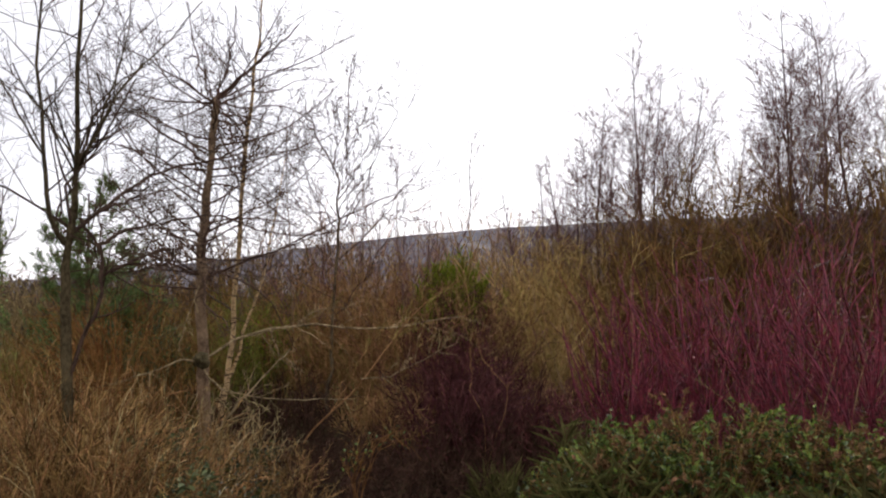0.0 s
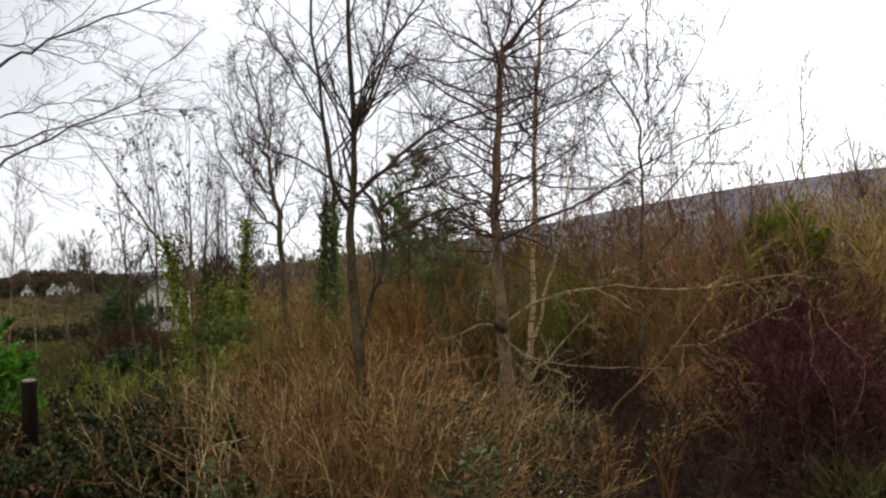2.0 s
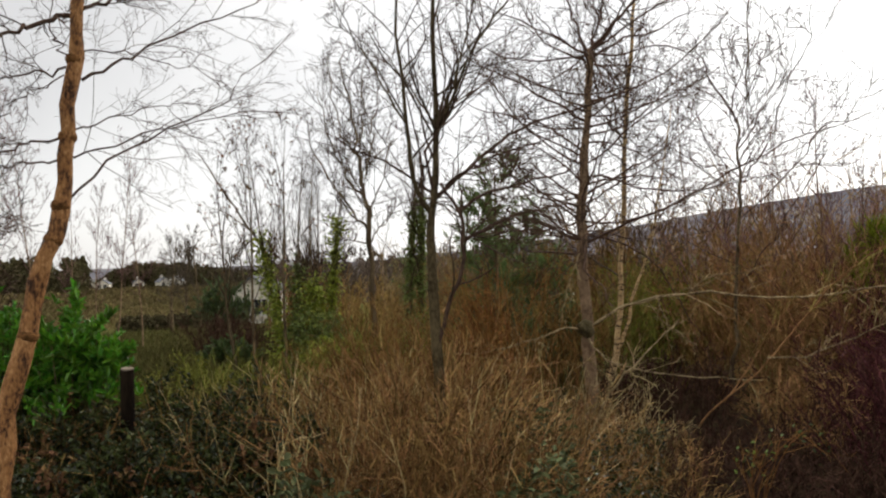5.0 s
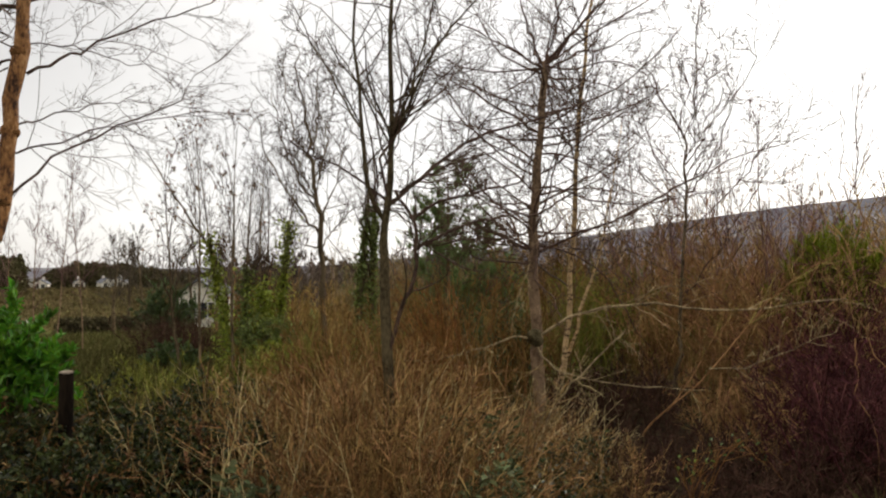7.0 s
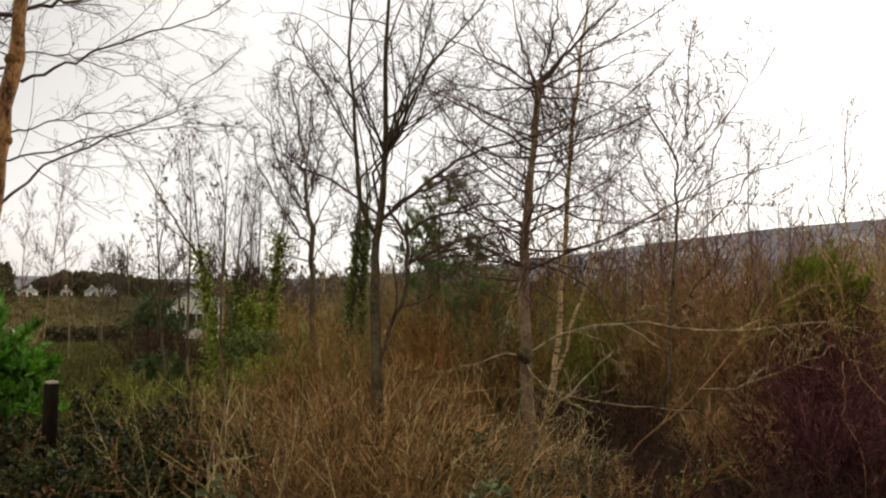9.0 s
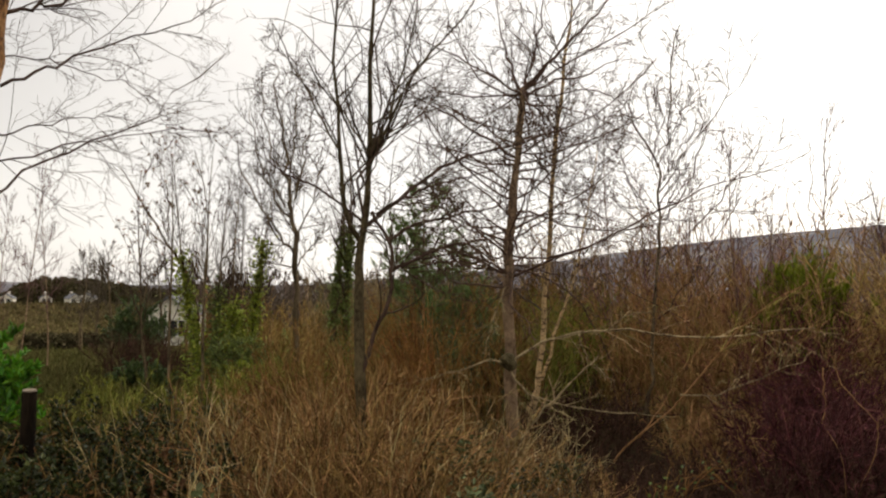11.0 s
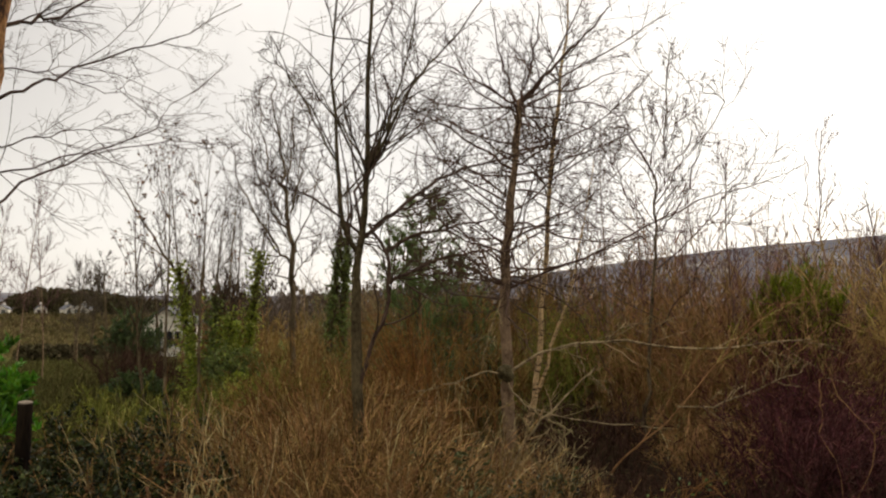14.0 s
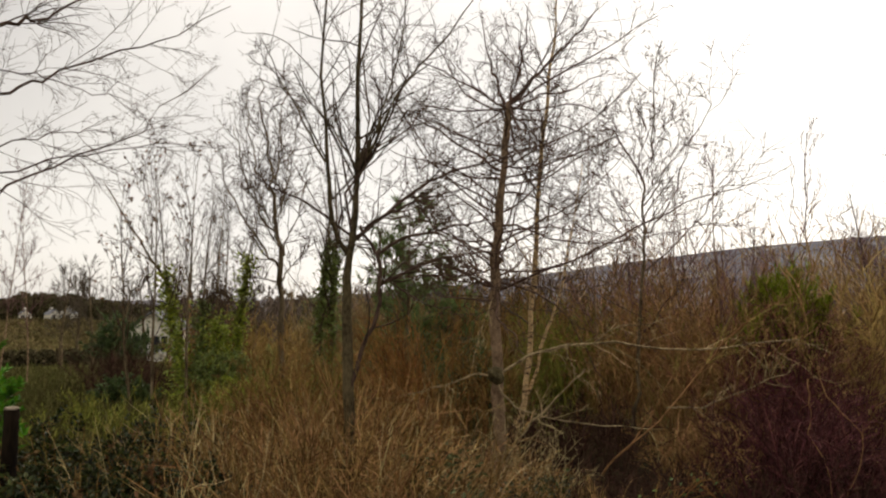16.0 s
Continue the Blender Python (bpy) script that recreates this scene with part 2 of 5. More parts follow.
def ground_z(x, y):
    """The bank falls gently away from the camera into a valley; beyond it stands a long moorland ridge."""
    r = math.hypot(x, y)
    az = math.degrees(math.atan2(x, y))
    low = lerp_table(r, FALL)
    top = 1.6 + 1300 * math.tan(radians(lerp_table(az, RIDGE)))
    up = min(max((r - 500) / 800, 0), 1)
    up = up * up * (3 - 2 * up)
    z = low + (top - low) * up - max(r - 1300, 0) * 0.012
    rough = 0.05 * noise.noise((x * 0.7, y * 0.7, 0)) * min(r / 4, 1) + min(r / 400, 3) * 1.4 * noise.noise((x * 0.008, y * 0.008, 3))
    return z + rough


def spot(az, d):
    x, y = d * math.sin(radians(az)), d * math.cos(radians(az))
    return Vector((x, y, ground_z(x, y)))


def mesh_of(name, verts, faces, material, smooth=False):
    """A mesh from vertex rows and equal-sided face rows."""
    me = bpy.data.meshes.new(name)
    verts, faces = np.asarray(verts, np.float32), np.asarray(faces, np.int32)
    k = faces.shape[1]
    me.vertices.add(len(verts))
    me.vertices.foreach_set("co", verts.ravel())
    me.loops.add(faces.size)
    me.loops.foreach_set("vertex_index", faces.ravel())
    me.polygons.add(len(faces))
    me.polygons.foreach_set("loop_start", np.arange(len(faces), dtype=np.int32) * k)
    me.polygons.foreach_set("use_smooth", np.full(len(faces), smooth))
    me.update(calc_edges=True)
    me.validate()
    me.materials.append(material)
    return me


def thing(name, at, label, category, group="", kind=""):
    return tagged(new(name), label, category, group, kind) if at is None else _placed(name, at, label, category, group, kind)


def _placed(name, at, label, category, group, kind):
    ob = new(name)
    ob.location = at
    return tagged(ob, label, category, group, kind)


def under(ob, parent):
    ob.parent = parent
    ob.matrix_parent_inverse = Matrix.Translation(-Vector(parent.matrix_basis.translation)) if parent.parent is None else Matrix.Identity(4)
    return ob


def part(name, bm, material, parent, label=""):
    me = bpy.data.meshes.new(name)
    bm.to_mesh(me)
    bm.free()
    me.materials.append(material)
    return tagged(under(new(name, me), parent), label)


# polar sheet of ground, fine near the camera, reaching the horizon
rings = np.concatenate([np.linspace(0.01, 12, 50), np.geomspace(12.6, 90, 50), np.geomspace(96, 4200, 60)])
turns = np.linspace(-math.pi, math.pi, 241)[:-1]
gv = [(0, 0, 0)]
for r_ in rings:
    for a_ in turns:
        x_, y_ = r_ * math.sin(a_), r_ * math.cos(a_)
        gv.append((x_, y_, ground_z(x_, y_)))
gf = []
for i_ in range(len(rings) - 1):
    for j_ in range(240):
        a0, a1 = 1 + i_ * 240 + j_, 1 + i_ * 240 + (j_ + 1) % 240
        gf.append((a0, a1, a1 + 240, a0 + 240))


def ground_material():
    m = bpy.data.materials.new("ground")
    m.use_nodes = True
    n, l = m.node_tree.nodes, m.node_tree.links
    b = n["Principled BSDF"]
    b.inputs["Roughness"].default_value = 0.95
    b.inputs["Specular IOR Level"].default_value = 0.0
    geo, sep = n.new("ShaderNodeNewGeometry"), n.new("ShaderNodeVectorMath")
    sep.operation = "LENGTH"
    l.new(geo.outputs["Position"], sep.inputs[0])

    def tex(scale, detail=4):
        t = n.new("ShaderNodeTexNoise")
        t.inputs["Scale"].default_value, t.inputs["Detail"].default_value = scale, detail
        l.new(geo.outputs["Position"], t.inputs["Vector"])
        return t

    def ramp(src, stops):
        r = n.new("ShaderNodeValToRGB")
        while len(r.color_ramp.elements) < len(stops):
            r.color_ramp.elements.new(0.5)
        for e, (p_, c) in zip(r.color_ramp.elements, stops):
            e.position, e.color = p_, (*c, 1)
        l.new(src.outputs[0], r.inputs[0])
        return r

    # litter tones also lowered to carry the shade of the hollow
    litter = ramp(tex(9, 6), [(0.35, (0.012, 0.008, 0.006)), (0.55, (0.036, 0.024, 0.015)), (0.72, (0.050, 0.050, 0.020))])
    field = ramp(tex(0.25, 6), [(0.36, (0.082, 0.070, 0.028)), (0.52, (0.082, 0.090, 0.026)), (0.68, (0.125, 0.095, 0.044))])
    # heather and field tones greyed and blued: distance haze painted into the ridge
    hazy_moor = ramp(tex(0.012, 7), [(0.36, (0.092, 0.088, 0.102)), (0.47, (0.155, 0.148, 0.162)), (0.54, (0.12, 0.117, 0.130)), (0.64, (0.27, 0.250, 0.240))])

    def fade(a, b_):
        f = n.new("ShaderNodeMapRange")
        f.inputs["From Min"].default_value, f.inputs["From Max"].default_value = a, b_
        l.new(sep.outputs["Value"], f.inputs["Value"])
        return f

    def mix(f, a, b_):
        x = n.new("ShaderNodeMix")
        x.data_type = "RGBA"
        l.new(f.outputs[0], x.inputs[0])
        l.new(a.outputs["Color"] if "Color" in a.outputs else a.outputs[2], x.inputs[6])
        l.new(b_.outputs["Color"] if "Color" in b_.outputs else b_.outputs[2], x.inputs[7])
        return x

    # the painted haze tones take over between 300 and 620 m
    out = mix(fade(300, 620), mix(fade(9, 16), litter, field), hazy_moor)
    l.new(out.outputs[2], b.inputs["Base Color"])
    bp = n.new("ShaderNodeBump")
    bp.inputs["Strength"].default_value, bp.inputs["Distance"].default_value = 0.6, 0.04
    l.new(tex(14, 6).outputs[0], bp.inputs["Height"])
    l.new(bp.outputs[0], b.inputs["Normal"])
    return m


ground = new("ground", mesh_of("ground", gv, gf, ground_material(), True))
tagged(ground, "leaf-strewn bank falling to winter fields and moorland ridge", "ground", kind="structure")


# ---- branches and leaves ----
def unit(v):
    return v / np.maximum(np.linalg.norm(v, axis=-1, keepdims=True), 1e-9)


def run(rng, pos, way, length, r0, m=5, wob=0.12, trop=0.0, tip=0.3):
    """Lets branches grow from pos along way, wandering, drawn up (trop > 0) or hanging."""
    pos, way = np.array(pos, float).reshape(-1, 3), unit(np.array(way, float).reshape(-1, 3))
    k = len(pos)
    length, r0 = np.broadcast_to(length, (k,)), np.broadcast_to(r0, (k,))
    pts = [pos]
    for _ in range(m - 1):
        way = unit(way + rng.normal(0, wob, (k, 3)) + np.array([0, 0, trop]))
        pts.append(pts[-1] + way * (length / (m - 1))[:, None])
    return np.stack(pts, 1), r0[:, None] * np.linspace(1, tip, m)[None]


def sprout(rng, paths, radii, n, lo, hi, ang, lfac, ldec=0.6, up=0.0, rfac=0.5, rmin=0.002, spread=12, flat=0.0):
    """Starting places, ways, lengths and radii for n side branches on each parent."""
    k, m, _ = paths.shape
    t = rng.uniform(lo, hi, (k, n))
    f = t * (m - 1)
    i = np.minimum(f.astype(int), m - 2)
    w = (f - i)[..., None]
    rows = np.arange(k)[:, None]
    a, b = paths[rows, i], paths[rows, i + 1]
    pos, tan = a + (b - a) * w, unit(b - a)
    rad = radii[rows, i] * (1 - w[..., 0]) + radii[rows, i + 1] * w[..., 0]
    size = np.linalg.norm(np.diff(paths, axis=1), axis=2).sum(1)[:, None]
    r = rng.normal(0, 1, (k, n, 3))
    r[..., 2] *= 1 - flat
    perp = unit(r - (r * tan).sum(-1, keepdims=True) * tan)
    an = np.radians(rng.normal(ang, spread, (k, n)))[..., None]
    way = tan * np.cos(an) + perp * np.sin(an)
    way[..., 2] += up
    length = size * lfac * (1 - ldec * t) * rng.uniform(0.65, 1.3, (k, n))
    return pos.reshape(-1, 3), unit(way).reshape(-1, 3), length.ravel(), np.maximum(rad * rfac, rmin).ravel()


def smooth_line(rng, pts, m=14, wob=0.0):
    """A Catmull-Rom line through a few points, slightly crooked."""
    p = np.array(pts, float)
    q = np.vstack([2 * p[0] - p[1], p, 2 * p[-1] - p[-2]])
    out = []
    for s in np.linspace(0, len(p) - 1, m):
        i = min(int(s), len(p) - 2)
        u = s - i
        a, b, c, d = q[i:i + 4]
        out.append(0.5 * (2 * b + (c - a) * u + (2 * a - 5 * b + 4 * c - d) * u * u + (3 * b - a - 3 * c + d) * u ** 3))
    out = np.array(out)
    out[1:-1] += rng.normal(0, wob, (m - 2, 3))
    return out[None]


def tubes(batches, sides=3):
    """Vertices and quads of tapered tubes round many lines."""
    vs, fs, base = [], [], 0
    for paths, radii in batches:
        k, m, _ = paths.shape
        tan = unit(np.gradient(paths, axis=1))
        ref = np.where(np.abs(tan[..., 2:3]) > 0.9, np.array([1.0, 0, 0]), np.array([0, 0, 1.0]))
        u = unit(np.cross(tan, ref))
        v = np.cross(tan, u)
        ang = np.linspace(0, 2 * math.pi, sides, endpoint=False)
        ring = u[:, :, None] * np.cos(ang)[None, None, :, None] + v[:, :, None] * np.sin(ang)[None, None, :, None]
        vs.append((paths[:, :, None] + ring * radii[:, :, None, None]).reshape(-1, 3))
        idx = base + np.arange(k * m * sides).reshape(k, m, sides)
        a, b = idx[:, :-1], idx[:, 1:]
        fs.append(np.stack([a, np.roll(a, -1, 2), np.roll(b, -1, 2), b], -1).reshape(-1, 4))
        base += k * m * sides
    return np.concatenate(vs), np.concatenate(fs)


def woody(name, batches, material, parent=None, sides=3, label="", kind="", smooth=True):
    v, f = tubes(batches, sides)
    ob = new(name, mesh_of(name, v, f, material, smooth))
    if parent is not None:
        under(ob, parent)
    return tagged(ob, label, kind=kind)


def leaf_mesh(rng, pos, way, length, width, fold=0.25, droop=0.15):
    """Folded leaves with a rounded outline: two quads each."""
    k = len(pos)
    way = unit(way)
    r = rng.normal(0, 1, (k, 3)) * np.array([1, 1, 0.4])
    side = unit(np.cross(way, np.array([0, 0, 1.0]) + 0.6 * r))
    up = np.cross(side, way)
    L, W = np.broadcast_to(length, (k,))[:, None], np.broadcast_to(width, (k,))[:, None]
    base = pos
    tip = pos + way * L - up * L * droop
    l1 = pos + way * L * 0.28 + side * W * 0.42 + up * W * fold
    l2 = pos + way * L * 0.68 + side * W * 0.38 + up * (W * fold - L * droop * 0.4)
    r1 = pos + way * L * 0.28 - side * W * 0.42 + up * W * fold
    r2 = pos + way * L * 0.68 - side * W * 0.38 + up * (W * fold - L * droop * 0.4)
    v = np.stack([base, l1, l2, tip, r2, r1], 1).reshape(-1, 3)
    i = np.arange(k)[:, None] * 6
    f = np.concatenate([i + np.array([[0, 1, 2, 3]]), i + np.array([[0, 3, 4, 5]])])
    return v, f


def leafy(name, rng, pos, way, length, width, material, parent=None, label="", kind="stuff", fold=0.25, droop=0.15):
    v, f = leaf_mesh(rng, np.asarray(pos, float), np.asarray(way, float), length, width, fold, droop)
    ob = new(name, mesh_of(name, v, f, material))
    if parent is not None:
        under(ob, parent)
    return tagged(ob, label, kind=kind)


def along(rng, paths, n, lo=0.2, hi=1.0, jitter=0.0):
    """n places on each line, with the line's way there."""
    k, m, _ = paths.shape
    t = rng.uniform(lo, hi, (k, n)) * (m - 1)
    i = np.minimum(t.astype(int), m - 2)
    w = (t - i)[..., None]
    rows = np.arange(k)[:, None]
    a, b = paths[rows, i], paths[rows, i + 1]
    p = a + (b - a) * w + rng.normal(0, jitter, (k, n, 3)) if jitter else a + (b - a) * w
    return p.reshape(-1, 3), unit(b - a).reshape(-1, 3)


def taper(path, r0, r1, power=1.0):
    m = path.shape[1]
    return (r1 + (r0 - r1) * (1 - np.linspace(0, 1, m)) ** power)[None]


def twiggery(rng, paths, radii, first, second, third=None):
    """Two or three orders of side shoots on the given limbs. Each order: (n, lo, hi, angle, length factor, fall-off, lift, wander, trop, least radius)."""
    out, src = [], (paths, radii)
    for order in (first, second, third):
        if order is None:
            continue
        n, lo, hi, ang, lf, ld, up, wob, trop, rmin = order
        pos, way, length, rad = sprout(rng, *src, n, lo, hi, ang, lf, ld, up, 0.5, rmin)
        src = run(rng, pos, way, length, rad, (6 if third else 5) if order is first else 4 if third and order is second else 3 if rmin < 0.0013 else 2, wob, trop, 0.45)
        out.append(src)
    return out


# ---- the large trees, each from its trunk, its main limbs and then its fine shoots ----
def shaped_tree(name, seed, base, trunk, limbs, label, bark, twig, r0, r1, orders, extra=None, trunk_orders=None, limb_mat=None, power=0.8, crook=0.009):
    """trunk and limbs: a few points each in metres; extra: (count, lo, hi, angle, length, fall-off, lift, trop) for limbs that grow by chance on the trunk."""
    rng = np.random.default_rng(seed)
    ob = thing(name, base, label, "tree", "trees on the bank")
    tp = smooth_line(rng, trunk, 26, crook)
    tr = taper(tp, r0, r1, power)
    tr = tr * (1 + 0.06 * rng.normal(0, 1, tr.shape))
    woody("trunk", [(tp, tr)], bark, ob, 10)
    grown = []
    for pts, ra, rb, *own in limbs:
        lp = smooth_line(rng, pts, 14, crook * 1.3)
        lr = taper(lp, ra, rb)
        woody("limb", [(lp, lr)], own[0] if own else limb_mat or bark, ob, 7)
        grown.append((lp, lr))
    if extra:
        n, lo, hi, ang, ln, ld, up, trop = extra
        pos, way, length, rad = sprout(rng, tp, tr, n, lo, hi, ang, 1, ld, up, 0.4, 0.005)
        tot = np.linalg.norm(np.diff(tp[0], axis=0), axis=1).sum()
        ep, er = run(rng, pos, way, length / tot * ln, np.clip(rad, 0.005, 0.012), 9, 0.14, trop, 0.3)
        for i in range(len(ep)):
            woody("limb", [(ep[i:i + 1], er[i:i + 1])], limb_mat or twig, ob, 5)
        grown.append((ep, er))
    out = []
    for lp, lr in grown:
        out += twiggery(rng, lp, lr, *orders)
    if trunk_orders:
        out += twiggery(rng, tp[:, 13:], tr[:, 13:], *trunk_orders)
    woody("crown", out, twig, ob, 3, kind="stuff", smooth=False)
    return ob, grown


# alder leaning at the path's edge
NEAR_ORDERS = ((9, 0.12, 0.97, 34, 0.46, 0.5, 0.0, 0.17, -0.01, 0.0021), (6, 0.12, 1.0, 42, 0.50, 0.4, 0.0, 0.22, -0.02, 0.0014), (3, 0.2, 1.0, 46, 0.55, 0.4, 0, 0.24, -0.02, 0.0011))
alder, _ = shaped_tree(
    "leaning_tree", 11, (-2.44, 3.35, 0.25),
    [(-2.439, 3.349, 0.247), (-2.406, 3.372, 0.602), (-2.373, 3.396, 0.958), (-2.311, 3.439, 1.259), (-2.251, 3.479, 1.539), (-2.191, 3.518, 1.825), (-2.160, 3.537, 2.116), (-2.138, 3.551, 2.409), (-2.114, 3.565, 2.705), (-2.097, 3.575, 3.003), (-2.047, 3.605, 3.703), (-2.007, 3.625, 4.603)],
    [([(-2.11, 3.57, 2.93), (-2.04, 3.67, 2.99), (-1.96, 3.76, 3.06), (-1.80, 3.96, 3.25), (-1.58, 4.10, 3.46)], 0.012, 0.003),
     ([(-2.09, 3.58, 2.56), (-2.02, 3.62, 2.61), (-1.94, 3.72, 2.70), (-1.88, 3.77, 2.75), (-1.70, 3.95, 2.92), (-1.52, 4.08, 3.03), (-1.35, 4.19, 3.17), (-1.10, 4.31, 3.38)], 0.009, 0.0022),
     ([(-2.09, 3.58, 2.71), (-1.95, 3.60, 2.71), (-1.81, 3.62, 2.70), (-1.66, 3.63, 2.65), (-1.53, 3.69, 2.62), (-1.40, 3.74, 2.52)], 0.004, 0.0015),
     ([(-2.12, 3.56, 2.30), (-2.05, 3.66, 2.36), (-1.93, 3.84, 2.46), (-1.82, 3.95, 2.51), (-1.69, 4.06, 2.60)], 0.005, 0.0016),
     ([(-2.13, 3.56, 2.16), (-2.06, 3.54, 2.16), (-1.95, 3.58, 2.21), (-1.82, 3.61, 2.26), (-1.67, 3.63, 2.29), (-1.49, 3.71, 2.36), (-1.27, 3.79, 2.41), (-1.07, 3.85, 2.41)], 0.006, 0.0018),
     ([(-2.15, 3.55, 1.94), (-2.08, 3.58, 2.01), (-2.01, 3.68, 2.13), (-1.91, 3.79, 2.25), (-1.79, 3.88, 2.33), (-1.66, 3.96, 2.42), (-1.52, 4.04, 2.54), (-1.47, 4.09, 2.61), (-1.37, 4.18, 2.76), (-1.16, 4.24, 2.98)], 0.0075, 0.002),
     ([(-2.11, 3.57, 2.93), (-2.19, 3.46, 2.84), (-2.27, 3.35, 2.75), (-2.32, 3.25, 2.68), (-2.43, 3.17, 2.59)], 0.014, 0.006),
     ([(-2.15, 3.54, 2.66), (-2.20, 3.57, 2.74), (-2.26, 3.59, 2.84), (-2.29, 3.64, 3.04), (-2.29, 3.63, 3.22)], 0.005, 0.002),
     ([(-2.15, 3.54, 2.62), (-2.27, 3.52, 2.59), (-2.39, 3.51, 2.58), (-2.50, 3.49, 2.55), (-2.65, 3.37, 2.47)], 0.007, 0.003),
     ([(-2.16, 3.54, 2.58), (-2.22, 3.44, 2.51), (-2.28, 3.40, 2.43), (-2.36, 3.34, 2.34), (-2.46, 3.27, 2.23)], 0.004, 0.0015),
     ([(-2.18, 3.52, 2.25), (-2.34, 3.48, 2.21), (-2.48, 3.45, 2.16), (-2.66, 3.37, 2.10)], 0.007, 0.003),
     ([(-2.19, 3.52, 2.14), (-2.27, 3.41, 2.12), (-2.34, 3.36, 2.09), (-2.39, 3.32, 2.05), (-2.50, 3.24, 1.96)], 0.006, 0.0025)],
    "orange-barked alder leaning beside the bank, bare spreading branches", M_BARK_ALDER, M_TWIG, 0.056, 0.030, NEAR_ORDERS, limb_mat=M_TWIG, power=1.3)
# swollen collars where branches have dropped
for cx_, cy_, cz_ in [(-2.149, 3.544, 2.262), (-2.118, 3.562, 2.661), (-2.180, 3.524, 1.906), (-2.210, 3.505, 1.733), (-2.305, 3.443, 1.258)]:
    c_ = np.array([[(cx_ - 0.004 + 0.003 * i, cy_, cz_ - 0.024 + 0.012 * i) for i in range(5)]])
    woody("branch_collar", [(c_, np.array([[0.036, 0.0430, 0.0450, 0.0430, 0.036]]) * (1.0 + 0.10 * (2.3 - cz_)))], M_BARK_COLLAR, alder, 12, "dark swollen branch scar")

# dark tree that forks low into upright stems
FORK_ORDERS = ((14, 0.08, 0.98, 44, 0.44, 0.45, 0.08, 0.22, 0.05, 0.0032), (4, 0.12, 1.0, 50, 0.5, 0.4, 0.05, 0.25, 0.03, 0.0022), (3, 0.15, 1.0, 54, 0.55, 0.3, 0, 0.26, 0.02, 0.0017))
shaped_tree(
    "forked_tree", 12, spot(-4.3, 4.53),
    [(-0.322, 4.516, -0.200), (-0.326, 4.516, 0.120), (-0.335, 4.516, 0.604), (-0.348, 4.511, 0.994), (-0.362, 4.507, 1.419), (-0.371, 4.507, 1.672), (-0.362, 4.507, 1.917), (-0.335, 4.516, 2.143), (-0.326, 4.516, 2.451), (-0.335, 4.516, 2.813), (-0.326, 4.516, 3.283), (-0.299, 4.525, 4.315)],
    [([(-0.371, 4.507, 1.890), (-0.462, 4.498, 2.071), (-0.498, 4.498, 2.306), (-0.516, 4.489, 2.487), (-0.534, 4.480, 2.804), (-0.561, 4.471, 3.057), (-0.543, 4.462, 3.410), (-0.498, 4.435, 4.043)], 0.0171, 0.0054),
     ([(-0.326, 4.516, 2.360), (-0.190, 4.543, 2.686), (-0.091, 4.561, 2.921), (0.054, 4.579, 3.120), (0.199, 4.615, 3.301), (0.453, 4.661, 3.681)], 0.0126, 0.0036),
     ([(-0.326, 4.507, 2.342), (-0.226, 4.453, 2.632), (-0.136, 4.416, 2.921), (-0.054, 4.389, 3.283), (0.000, 4.344, 3.772)], 0.0090, 0.0027),
     ([(-0.335, 4.498, 1.075), (-0.253, 4.480, 1.347), (-0.181, 4.471, 1.528), (-0.172, 4.471, 1.772), (-0.208, 4.480, 1.917), (-0.299, 4.498, 2.071)], 0.0144, 0.0099, M_TWIG),
     ([(-0.335, 4.516, 1.980), (-0.163, 4.661, 2.143), (0.027, 4.751, 2.315), (0.208, 4.796, 2.451), (0.434, 4.796, 2.523), (0.805, 4.796, 2.641)], 0.0153, 0.0063, M_TWIG),
     ([(-0.181, 4.480, 1.690), (0.063, 4.615, 1.826), (0.362, 4.706, 1.917), (0.633, 4.796, 1.944)], 0.0126, 0.0054, M_TWIG),
     ([(-0.199, 4.480, 1.899), (0.000, 4.615, 2.016), (0.226, 4.706, 2.080), (0.543, 4.796, 2.161)], 0.0126, 0.0054, M_TWIG),
     ([(-0.272, 4.498, 2.053), (-0.091, 4.435, 2.161), (0.136, 4.389, 2.243), (0.453, 4.344, 2.324)], 0.0099, 0.0036, M_TWIG),
     ([(-0.516, 4.489, 2.460), (-0.652, 4.435, 2.686), (-0.769, 4.389, 2.912), (-0.905, 4.344, 3.048)], 0.0081, 0.0027),
     ([(-0.335, 4.516, 2.460), (-0.453, 4.615, 2.641), (-0.561, 4.706, 2.822), (-0.724, 4.796, 3.048)], 0.0072, 0.0027)],
    "dark mossy tree forking low into several upright stems", M_BARK_FORK, M_TWIG, 0.046, 0.010, FORK_ORDERS, trunk_orders=FORK_ORDERS[:2], power=1.15, crook=0.004)

